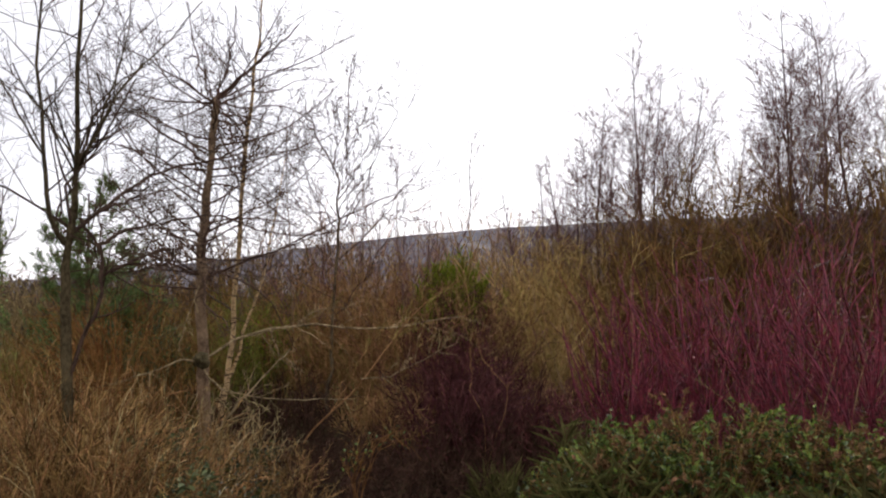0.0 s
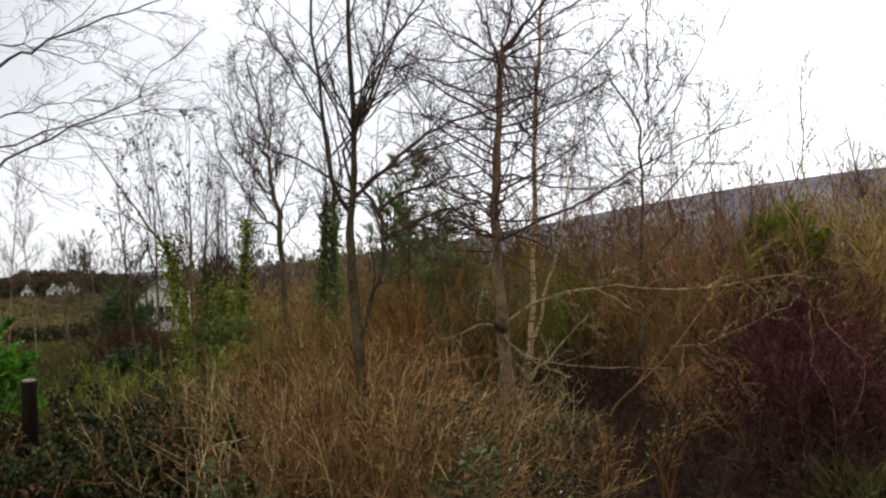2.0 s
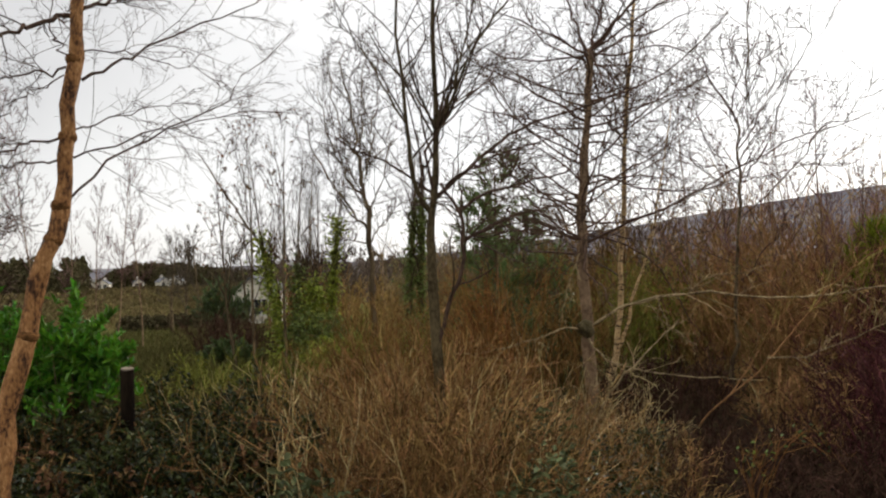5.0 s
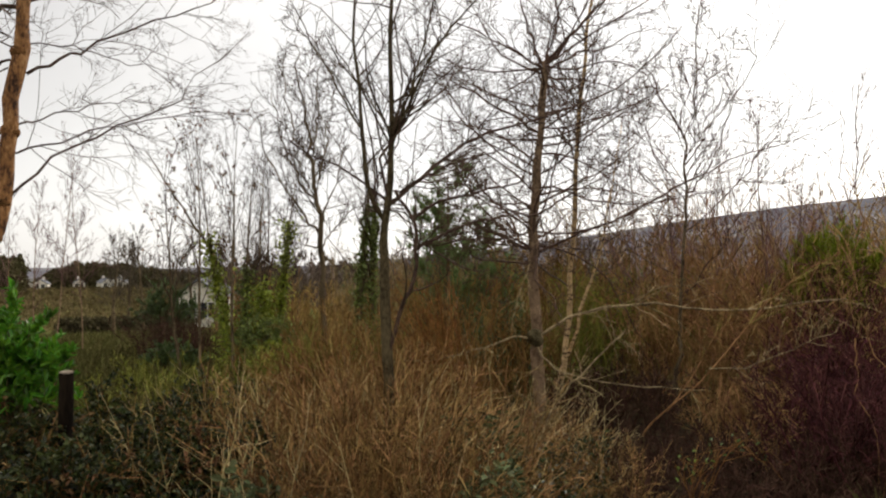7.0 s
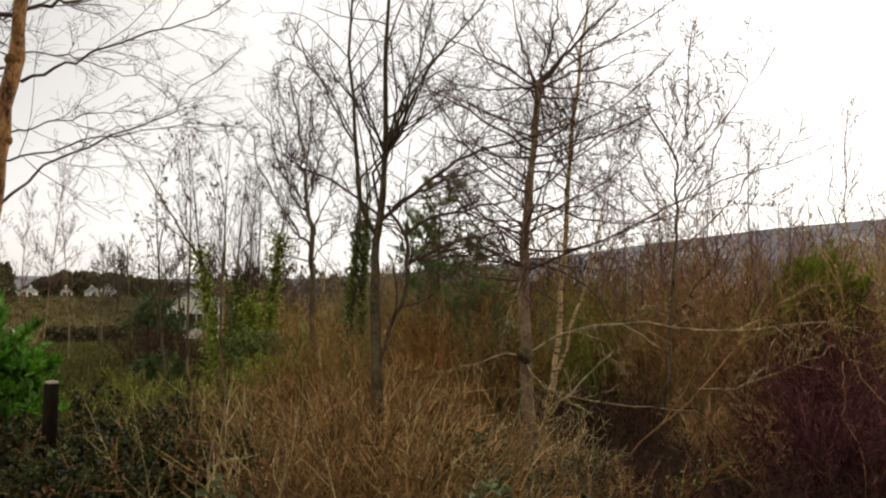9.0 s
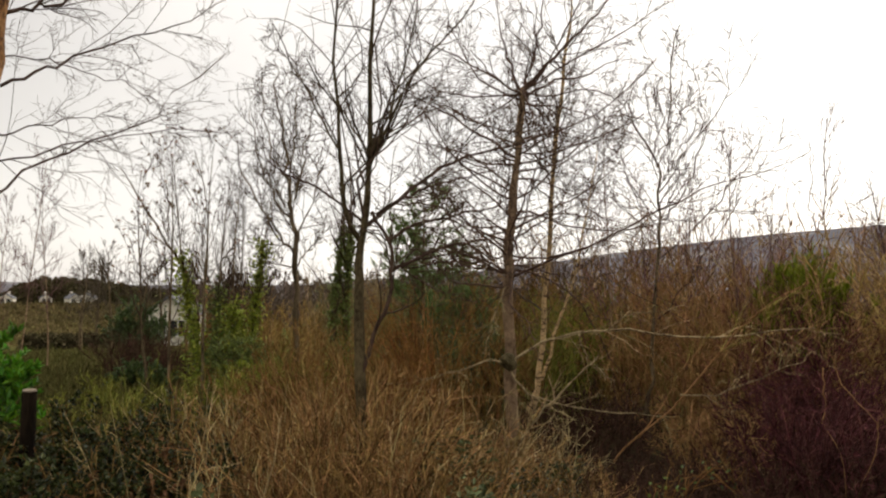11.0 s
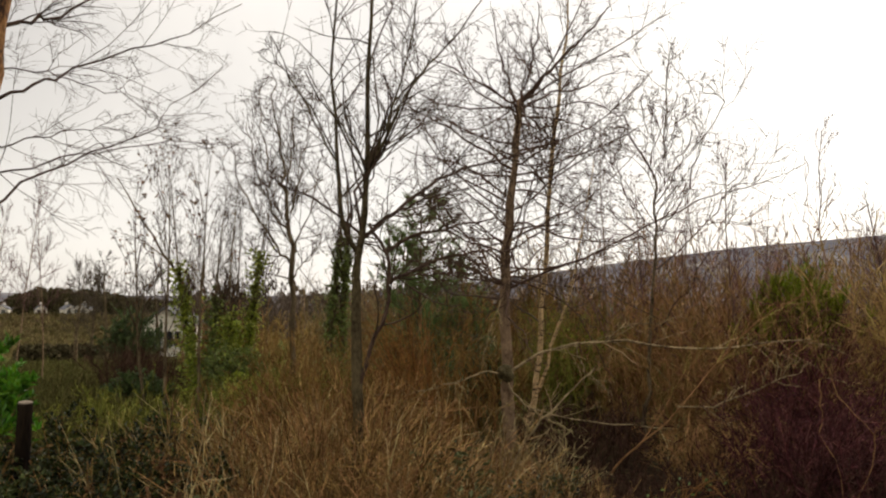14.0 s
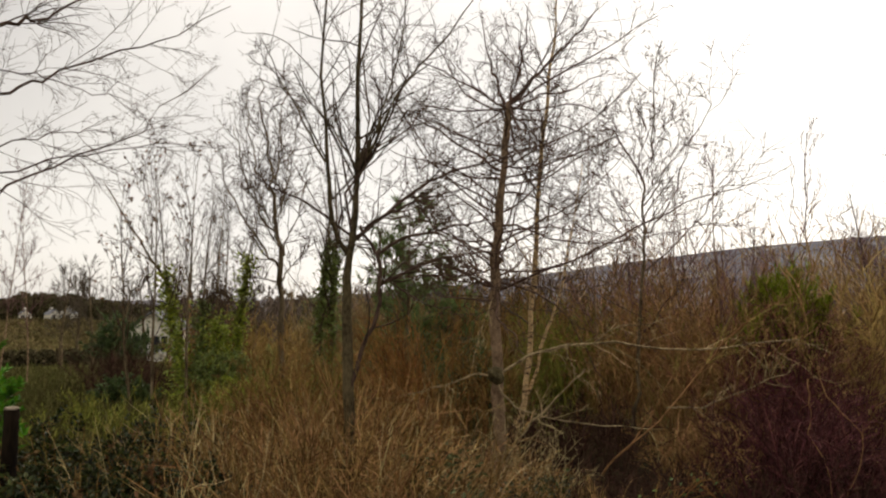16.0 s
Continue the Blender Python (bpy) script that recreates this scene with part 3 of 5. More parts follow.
# larch-like tree with tiers of level branches
LARCH_ORDERS = ((8, 0.12, 0.96, 42, 0.42, 0.5, 0.03, 0.20, 0.02, 0.0036), (5, 0.1, 1.0, 50, 0.5, 0.4, 0.03, 0.24, 0.02, 0.0027), (2, 0.15, 1.0, 50, 0.5, 0.3, 0.02, 0.2, 0.0, 0.0022))
shaped_tree(
    "tiered_tree", 113, spot(7.7, 7.5),
    [(1.0, 7.43, -0.4), (0.98, 7.44, 0.3), (0.97, 7.44, 0.89), (0.93, 7.44, 1.77), (0.96, 7.44, 2.3), (1.01, 7.43, 3.01), (1.06, 7.42, 3.62), (1.07, 7.42, 3.72)],
    [([(0.94, 7.44, 1.71), (1.26, 7.39, 1.86), (1.81, 7.28, 2.08), (2.24, 7.16, 2.33), (2.59, 7.04, 2.49), (2.93, 6.91, 2.69), (3.5, 6.74, 2.85)], 0.016, 0.003),
     ([(0.99, 7.43, 2.98), (0.69, 7.4, 3.16), (0.27, 7.35, 3.41), (-0.08, 7.3, 3.56), (-0.4, 7.25, 3.75)], 0.016, 0.003),
     ([(0.92, 7.44, 1.77), (0.62, 7.40, 1.88), (0.21, 7.35, 1.86), (-0.26, 7.3, 1.8), (-0.6, 7.2, 1.65)], 0.012, 0.003),
     ([(1.06, 7.42, 3.66), (1.24, 7.32, 3.88), (1.45, 7.20, 4.07), (1.66, 7.08, 4.28), (1.85, 6.96, 4.52)], 0.022, 0.006),
     ([(1.06, 7.42, 3.68), (1.11, 7.41, 3.85), (1.17, 7.41, 4.05), (1.21, 7.40, 4.35), (1.25, 7.39, 4.76)], 0.020, 0.005),
     ([(1.05, 7.42, 3.67), (0.98, 7.51, 3.85), (0.88, 7.60, 4.15), (0.84, 7.68, 4.51), (0.79, 7.76, 4.85)], 0.016, 0.004),
     ([(1.04, 7.43, 3.64), (0.86, 7.28, 3.71), (0.67, 7.13, 3.79), (0.46, 6.98, 3.97)], 0.014, 0.004),
     ([(1.08, 7.42, 3.63), (1.37, 7.54, 3.82), (1.76, 7.63, 3.94), (2.22, 7.68, 4.18)], 0.015, 0.004),
     ([(0.96, 7.43, 2.2), (1.4, 7.5, 2.45), (1.9, 7.6, 2.75), (2.4, 7.7, 3.25)], 0.013, 0.004)],
    "scaly-barked bare tree with tiers of near-level branches", M_BARK_LARCH, M_TWIG_WARM, 0.070, 0.026, LARCH_ORDERS,
    extra=(58, 0.40, 0.95, 82, 2.0, 0.35, 0.04, 0.014), limb_mat=M_TWIG_WARM, power=0.9)

# fallen-looking lichened bough that springs from the old knot low on the tiered tree
BOUGH_ORDERS = ((11, 0.15, 1.0, 50, 0.26, 0.4, 0.0, 0.18, -0.02, 0.0036), (3, 0.2, 1.0, 45, 0.5, 0.5, 0.0, 0.2, 0.0, 0.0024), None)
bough_rng = np.random.default_rng(14)
bough = thing("low_bough", (0.95, 7.34, 0.86), "pale lichened low bough arching out from a dark knot", "branch", "trees on the bank")
bough_lines = []
for pts_, ra_, rb_ in (
        ([(0.95, 7.36, 0.88), (0.67, 7.37, 0.84), (0.38, 7.39, 0.73), (-0.02, 7.4, 0.64), (-0.55, 7.38, 0.60)], 0.013, 0.005),
        ([(0.95, 7.36, 0.85), (1.24, 7.3, 1.05), (1.57, 7.23, 1.15), (2.0, 7.13, 1.22), (2.45, 6.98, 1.17), (2.92, 6.8, 1.17), (3.31, 6.62, 1.26), (3.6, 6.4, 1.3)], 0.017, 0.005),
        ([(0.95, 7.36, 0.82), (1.05, 7.2, 0.62), (1.35, 7.1, 0.5), (1.9, 7.0, 0.42), (2.5, 6.9, 0.40)], 0.010, 0.004),
        ([(1.9, 7.15, 1.2), (2.1, 7.0, 1.38), (2.35, 6.95, 1.40), (2.6, 6.9, 1.48)], 0.008, 0.003),
        ([(0.89, 6.63, -0.03), (0.98, 6.62, 0.19), (1.12, 6.60, 0.46), (1.29, 6.56, 0.63), (1.49, 6.52, 0.86), (1.65, 6.48, 1.02)], 0.014, 0.005),
        ([(1.55, 6.92, 1.19), (1.57, 6.91, 1.16), (1.64, 6.90, 0.95), (1.87, 6.84, 0.74)], 0.007, 0.003),
        ([(2.32, 6.28, 0.70), (2.57, 6.07, 0.74), (2.89, 5.81, 0.94), (3.08, 5.60, 1.09)], 0.006, 0.0025),
        ([(0.92, 7.40, 1.66), (0.82, 7.3, 1.45), (0.74, 7.25, 1.2), (0.66, 7.2, 0.95)], 0.008, 0.003)):
    lp_ = smooth_line(bough_rng, pts_, 14, 0.010)
    lr_ = taper(lp_, ra_ * 0.95, rb_)
    woody("bough", [(lp_, lr_)], M_BOUGH, bough, 7)
    bough_lines.append((lp_, lr_))
woody("twig_growth", [b for lp_, lr_ in bough_lines for b in twiggery(bough_rng, lp_, lr_, *BOUGH_ORDERS)], M_TWIG_PALE, bough, 3, kind="stuff", smooth=False)
knot_bm = bmesh.new()
bmesh.ops.create_icosphere(knot_bm, subdivisions=3, radius=0.085)
for v_ in knot_bm.verts:
    v_.co *= 1 + 0.45 * noise.noise(v_.co * 16)
bmesh.ops.transform(knot_bm, matrix=Matrix.Translation((0.95, 7.36, 0.86)), verts=knot_bm.verts)
part("knot", knot_bm, M_BARK_FORK, bough, "dark burred knot")

# yellow-barked stem slanting over the thicket
slant_rng = np.random.default_rng(15)
slant = thing("slanting_shoot", (1.75, 6.8, -0.2), "long yellow-brown sapling stem slanting over the thicket", "sapling", "saplings")
sl_ = smooth_line(slant_rng, [(1.84, 6.64, 0.03), (1.93, 6.53, 0.20), (2.30, 6.32, 0.62), (2.60, 6.11, 1.09), (2.75, 5.95, 1.35), (2.92, 5.78, 1.56), (3.10, 5.59, 1.70)], 14, 0.006)
woody("stem", [(sl_, taper(sl_, 0.010, 0.004))], M_TWIG_RUSSET, slant, 6)
sl2_ = smooth_line(slant_rng, [(2.02, 6.48, 0.29), (2.23, 6.41, 0.63), (2.39, 6.36, 0.94), (2.53, 6.30, 1.14)], 14, 0.006)
woody("stem", [(sl2_, taper(sl2_, 0.007, 0.003))], M_TWIG_RUSSET, slant, 6)
woody("twig_growth", twiggery(slant_rng, np.concatenate([sl_, sl2_]), np.concatenate([taper(sl_, 0.014, 0.005), taper(sl2_, 0.011, 0.004)]), (9, 0.3, 1, 35, 0.25, 0.4, 0.05, 0.1, 0.03, 0.003), (3, 0.2, 1, 35, 0.5, 0.4, 0, 0.1, 0.02, 0.002)), M_TWIG_OLIVE, slant, 3, kind="stuff", smooth=False)

# pale dead branch hooked over the hollow
hook_rng = np.random.default_rng(19)
hook = thing("dead_branch", spot(33.0, 6.0), "pale bare dead branch bent down over the hollow", "branch", "saplings")
hook_lines = []
for pts_, ra_ in (([(3.03, 5.17, 1.16), (3.09, 5.13, 0.95), (3.18, 5.08, 0.80), (3.27, 5.02, 0.67), (3.23, 5.05, 0.40), (3.16, 5.09, 0.21), (3.11, 5.12, -0.12)], 0.006),
                  ([(2.98, 5.20, 1.07), (2.99, 5.19, 0.87), (2.99, 5.19, 0.64), (3.08, 5.14, 0.42), (3.11, 5.12, -0.12)], 0.007),
                  ([(3.27, 5.02, 0.67), (3.30, 4.92, 0.87), (3.34, 4.82, 1.00), (3.41, 4.68, 1.21)], 0.006)):
    hp_ = smooth_line(hook_rng, pts_, 14, 0.008)
    hook_lines.append((hp_, taper(hp_, ra_ * 0.7, 0.002)))
    woody("stem", hook_lines[-1:], M_TWIG_RUSSET, hook, 6)
woody("twig_growth", [b for lp_, lr_ in hook_lines for b in twiggery(hook_rng, lp_, lr_, (6, 0.2, 1, 45, 0.3, 0.4, 0, 0.15, -0.02, 0.003), (2, 0.2, 1, 40, 0.5, 0.4, 0, 0.15, 0, 0.0022))], M_STEM_MAROON, hook, 3, kind="stuff", smooth=False)

# two pale birches behind the tiered tree
BIRCH_ORDERS = ((5, 0.12, 1.0, 36, 0.50, 0.45, 0.10, 0.16, 0.04, 0.0036), (3, 0.12, 1.0, 42, 0.55, 0.4, 0.05, 0.2, 0.03, 0.0027), (2, 0.15, 1.0, 46, 0.6, 0.3, 0, 0.2, 0.0, 0.0021))
shaped_tree(
    "pale_birch", 16, (1.32, 8.4, -0.35),
    [(1.30, 8.4, -0.35), (1.32, 8.4, -0.05), (1.45, 8.37, 0.74), (1.5, 8.37, 1.73), (1.57, 8.35, 3.11), (1.66, 8.34, 4.04), (1.73, 8.32, 4.8), (1.78, 8.3, 5.6)], [],
    "slim birch with pale peeling lower bark and fine crown", M_BARK_WHITE, M_TWIG_WARM, 0.042, 0.006, BIRCH_ORDERS,
    extra=(24, 0.34, 0.98, 48, 1.5, 0.4, 0.25, 0.05), limb_mat=M_TWIG_GREY, power=0.8)
shaped_tree(
    "pale_birch", 17, (1.28, 8.5, -0.35),
    [(1.26, 8.5, -0.35), (1.32, 8.5, 0.15), (1.49, 8.47, 0.61), (1.68, 8.43, 1.27), (1.82, 8.4, 1.69), (1.97, 8.37, 2.51), (2.08, 8.3, 3.3)], [],
    "thin leaning birch stem with pale bark beside the larger one", M_BARK_WHITE, M_TWIG_WARM, 0.026, 0.004, BIRCH_ORDERS,
    extra=(14, 0.5, 0.98, 45, 0.9, 0.4, 0.2, 0.05), limb_mat=M_TWIG_GREY, power=0.8)

# slender tree further right
SLENDER_ORDERS = ((6, 0.10, 0.97, 36, 0.55, 0.5, 0.10, 0.16, 0.05, 0.0046), (4, 0.10, 1.0, 44, 0.5, 0.4, 0.06, 0.2, 0.03, 0.0037), (2, 0.2, 0.9, 44, 0.5, 0.3, 0.03, 0.2, 0.02, 0.0032))
shaped_tree(
    "slender_tree", 18, (3.09, 9.50, -0.5),
    [(3.09, 9.50, -0.5), (3.09, 9.50, 0.16), (3.12, 9.49, 0.75), (3.17, 9.48, 1.73), (3.21, 9.46, 2.45), (3.21, 9.47, 2.93), (3.20, 9.47, 3.27), (3.30, 9.44, 3.71), (3.36, 9.41, 4.51), (3.40, 9.40, 5.08)],
    [([(3.20, 9.47, 3.27), (2.93, 9.45, 3.71), (2.75, 9.40, 4.08), (2.63, 9.33, 4.40)], 0.016, 0.003),
     ([(3.12, 9.50, 3.39), (3.31, 9.57, 3.94), (3.61, 9.61, 4.52), (3.86, 9.65, 4.84)], 0.011, 0.003),
     ([(3.22, 9.46, 2.56), (3.40, 9.27, 2.79), (3.61, 9.05, 3.41), (3.82, 8.83, 4.04), (3.80, 8.70, 4.32)], 0.012, 0.003),
     ([(3.21, 9.47, 2.93), (3.52, 9.47, 3.38), (3.75, 9.48, 3.99), (3.86, 9.54, 4.54)], 0.011, 0.003),
     ([(3.21, 9.47, 2.41), (3.03, 9.70, 2.81), (2.86, 9.93, 3.39), (2.75, 10.13, 3.91)], 0.010, 0.003),
     ([(3.19, 9.47, 1.24), (3.42, 9.28, 1.58), (3.62, 9.10, 1.95), (3.83, 8.90, 2.38), (3.98, 8.73, 2.79)], 0.012, 0.004),
     ([(3.20, 9.47, 2.03), (3.51, 9.28, 2.32), (3.89, 9.04, 2.88), (4.19, 8.83, 3.27), (4.24, 8.72, 3.66)], 0.010, 0.003)],
    "slender bare tree with upswept side branches", M_BARK_DARK, M_TWIG_WARM, 0.030, 0.005, SLENDER_ORDERS,
    extra=(22, 0.40, 0.94, 50, 2.3, 0.7, 0.2, 0.05), limb_mat=M_TWIG_WARM, power=1.0, crook=0.018)


# ---- trees that grow by rule ----
def grown_tree(name, seed, az, d, height, r0, label, bark, twig, limbs=30, lo=0.25, ang=40, reach=0.35, lift=0.3, trop=0.06, lean=0.03, orders=BIRCH_ORDERS, group="bare trees in the scrub", stems=1, fork=18, thick=1.0, ldec=0.6, single=12, fine=None, least=0.0):
    """A bare tree: one or more trunks, limbs from the height lo upwards, then twigs. reach: limb length over height."""
    rng = np.random.default_rng(seed)
    at = spot(az, d)
    ob = thing(name, at, label, "tree", group)
    out, limb_b = [], []
    for s in range(stems):
        a = rng.uniform(0, 6.28)
        sp = math.radians(fork) * rng.uniform(0.5, 1.2) * (stems > 1)
        way = np.array([math.sin(sp) * math.cos(a) + rng.normal(0, lean), math.sin(sp) * math.sin(a) + rng.normal(0, lean), 1.0])
        h = height * (1 if s == 0 else rng.uniform(0.65, 0.97))
        tp, tr = run(rng, np.array(at) - np.array([0, 0, 0.12]), way, h + 0.12, r0 * (1 if s == 0 else 0.8), 12, 0.035, 0.03, 0.12)
        woody("trunk", [(tp, tr)], bark, ob, 8)
        pos, way2, length, rad = sprout(rng, tp, tr, limbs, lo, 0.98, ang, reach, ldec, lift, 0.45, 0.004 * thick)
        lp, lr = run(rng, pos, way2, np.maximum(length, least), np.minimum(rad, 0.02), 7, 0.11, trop, 0.25)
        limb_b.append((lp, lr))
        out += net(rng, lp, lr, *fine) if fine else twiggery(rng, lp, lr, *orders)
    lp, lr = limb_b[0]
    for i in range(min(single, len(lp))):
        woody("limb", [(lp[i:i + 1], lr[i:i + 1])], twig, ob, 4)
    rest = [(lp[single:], lr[single:])] * (single < len(lp)) + limb_b[1:]
    woody("crown", rest + [(p_, r_ * thick) for p_, r_ in out], twig, ob, 3, kind="stuff", smooth=False)
    return ob, out, limb_b


def net(rng, paths, radii, *orders):
    """Fine even twigs: each order (n, lo, hi, angle, least and most length, lift, wander, trop, radius)."""
    out, src = [], (paths, radii)
    for i, (n, lo, hi, ang, la, lb, up, wob, trop, r) in enumerate(orders):
        pos, way, whole, _ = sprout(rng, *src, n, lo, hi, ang, 1, 0.0, up, 0.5, r)
        grow = np.clip(whole / (1.1 if i == 0 else 0.4), 0.4, 1.15)
        keep = rng.random(len(pos)) < np.clip(whole / (1.1 if i == 0 else 0.38), 0.2, 1)
        pos, way, grow = pos[keep], way[keep], grow[keep]
        src = run(rng, pos, way, rng.uniform(la, lb, len(pos)) * grow, r, 4 if i + 1 < len(orders) else 2, wob, trop, 0.5)
        out.append(src)
    return out


FAR_ORDERS = ((8, 0.1, 1.0, 40, 0.48, 0.45, 0.06, 0.18, 0.04, 0.0034), (5, 0.1, 1.0, 50, 0.5, 0.3, 0.03, 0.22, 0.03, 0.0027), None)
NET = ((11, 0.08, 1.0, 40, 0.22, 0.54, 0.12, 0.16, 0.05, 0.0034), (5, 0.10, 1.0, 48, 0.10, 0.28, 0.06, 0.18, 0.0, 0.0028))
# birches above the red thicket: azimuth, distance, height, seed, stems
for az_, d_, h_, sd_, st_ in ((55.1, 11.5, 6.5, 21, 2), (57.3, 12.1, 6.6, 22, 2), (53.2, 11.9, 5.7, 23, 1), (58.8, 11.7, 5.3, 24, 2), (45.1, 12.3, 6.5, 25, 2), (43.6, 12.9, 5.9, 26, 1), (46.3, 12.7, 5.8, 27, 1), (40.3, 12.7, 5.6, 28, 2), (42.0, 13.3, 5.0, 29, 1), (48.2, 12.9, 5.4, 30, 2), (50.2, 12.5, 5.0, 31, 2), (60.6, 11.7, 5.1, 32, 1), (61.9, 11.4, 5.5, 33, 2), (35.7, 13.8, 4.8, 34, 1), (37.3, 13.5, 4.7, 35, 1), (38.7, 13.3, 4.6, 36, 1), (34.7, 14.3, 4.3, 37, 1), (64.2, 11.8, 5.0, 38, 2)):
    grown_tree("birch", sd_, az_, d_, h_, 0.040, "young birch with a dense fine purple-brown crown", M_BARK_BIRCH, M_TWIG_BIRCH, 46, 0.20, 46, 0.40, 0.06, 0.05, lean=0.012, ldec=0.84, stems=st_, fork=5, fine=NET, least=0.16)

# small bare trees between the slender tree and the broom
for az_, d_, h_, sd_ in ((25.2, 11, 4.4, 41), (26.4, 12.5, 3.8, 42), (22.6, 12, 4.2, 43), (27.6, 13, 3.2, 44), (20.6, 11.5, 3.8, 45), (15.6, 11.5, 4.9, 46), (33.0, 14, 3.4, 48), (16.9, 12.0, 4.0, 50)):
    grown_tree("thin_birch", sd_, az_, d_, h_, 0.024, "thin young birch, bare, in olive-brown scrub", M_BARK_LARCH, M_TWIG_BIRCH, 24, 0.22, 36, 0.38, 0.15, 0.06, ldec=0.8, fine=((7, 0.10, 1.0, 38, 0.25, 0.62, 0.14, 0.10, 0.05, 0.0032), (4, 0.10, 1.0, 44, 0.12, 0.34, 0.08, 0.1, 0.0, 0.0024)), least=0.2)
shaped_tree(
    "tall_sapling", 49, spot(30.0, 12),
    [(5.51, 10.65, 0.84), (5.59, 10.61, 1.52), (5.75, 10.52, 2.17), (5.93, 10.42, 2.61), (6.01, 10.37, 3.05), (6.00, 10.38, 3.63), (6.03, 10.36, 4.22)],
    [([(5.90, 10.44, 2.53), (5.83, 10.48, 2.92), (5.86, 10.46, 3.47), (5.84, 10.47, 3.90)], 0.008, 0.003),
     ([(6.01, 10.37, 3.05), (6.13, 10.31, 3.28), (6.19, 10.27, 3.61)], 0.007, 0.003)],
    "tall whip-thin curving sapling standing against the sky", M_TWIG_BIRCH, M_TWIG_BIRCH, 0.013, 0.004, ((5, 0.2, 1.0, 26, 0.32, 0.4, 0.2, 0.12, 0.08, 0.0038), (2, 0.3, 1, 28, 0.5, 0.4, 0.1, 0.12, 0.05, 0.003), None), extra=(9, 0.5, 0.98, 26, 0.9, 0.5, 0.25, 0.08), crook=0.012)

ROUGH_ORDERS = ((7, 0.1, 1.0, 42, 0.5, 0.4, 0.05, 0.2, 0.03, 0.0050), (5, 0.1, 1.0, 48, 0.5, 0.3, 0.03, 0.22, 0.03, 0.0036), None)
# dense dark twiggy trees beyond the alder
for az_, d_, h_, sd_ in ((-37.6, 8.5, 3.7, 56), (-40.0, 8.0, 3.9, 57)):
    grown_tree("thicket_tree", sd_, az_, d_, h_, 0.035, "densely twigged small bare tree behind the alder", M_BARK_DARK, M_TWIG, 26, 0.22, 46, 0.34, 0.2, 0.05, orders=ROUGH_ORDERS, stems=3)

# bare tree with an oval crown, left of the forked tree
ROUND_ORDERS = ((12, 0.08, 0.97, 42, 0.46, 0.45, 0.10, 0.2, 0.06, 0.0066), (5, 0.12, 1.0, 48, 0.5, 0.4, 0.06, 0.22, 0.04, 0.0052), (2, 0.2, 1, 50, 0.5, 0.4, 0.03, 0.22, 0.02, 0.0044))
shaped_tree(
    "oval_tree", 51, spot(-9.6, 15),
    [(-2.46, 14.79, -0.9), (-2.45, 14.80, 0.83), (-2.53, 14.78, 2.41), (-2.63, 14.77, 3.17), (-2.71, 14.75, 3.75), (-2.81, 14.73, 4.57), (-2.96, 14.70, 5.38), (-3.06, 14.68, 6.20)],
    [([(-2.55, 14.78, 2.24), (-2.88, 14.59, 2.57), (-3.24, 14.39, 3.24), (-3.54, 14.19, 3.89), (-3.64, 14.03, 4.48)], 0.030, 0.007),
     ([(-2.60, 14.77, 2.82), (-3.06, 14.85, 3.53), (-3.40, 14.95, 4.37), (-3.63, 15.07, 5.24)], 0.026, 0.007),
     ([(-2.69, 14.76, 3.64), (-2.98, 14.60, 4.25), (-3.16, 14.46, 4.97), (-3.22, 14.34, 5.75)], 0.022, 0.007),
     ([(-2.71, 14.75, 3.75), (-2.65, 14.83, 4.47), (-2.66, 14.90, 5.26), (-2.51, 14.99, 6.00)], 0.024, 0.007),
     ([(-2.65, 14.76, 3.29), (-2.40, 14.64, 3.97), (-2.25, 14.49, 4.70), (-2.14, 14.34, 5.29)], 0.022, 0.007),
     ([(-2.54, 14.78, 2.36), (-2.33, 14.95, 3.07), (-2.18, 15.11, 3.81), (-2.10, 15.26, 4.50)], 0.022, 0.007),
     ([(-2.53, 14.78, 2.01), (-2.86, 14.83, 2.18), (-3.22, 14.85, 2.41), (-3.58, 14.87, 2.65)], 0.018, 0.007),
     ([(-2.52, 14.78, 1.89), (-2.27, 14.76, 2.30), (-2.03, 14.73, 2.65), (-1.89, 14.68, 3.05)], 0.018, 0.007)],
    "bare upright tree with a dense oval crown", M_BARK_DARK, M_TWIG, 0.070, 0.010, ROUND_ORDERS, extra=(9, 0.30, 0.80, 46, 1.9, 0.5, 0.22, 0.06), limb_mat=M_BARK_DARK, power=1.1, crook=0.030)


# ---- leafy growth on stems ----
def cling(rng, lines, n, spread, size, lo=0.0, hi=1.0):
    """Places and ways for leaves round some stems."""
    p, w = along(rng, lines, n, lo, hi)
    off = unit(rng.normal(0, 1, p.shape)) * np.abs(rng.normal(0, spread, (len(p), 1)))
    return p + off, unit(off + np.array([0, 0, 0.2]) + rng.normal(0, 0.4, p.shape)), rng.uniform(0.7, 1.3, len(p)) * size


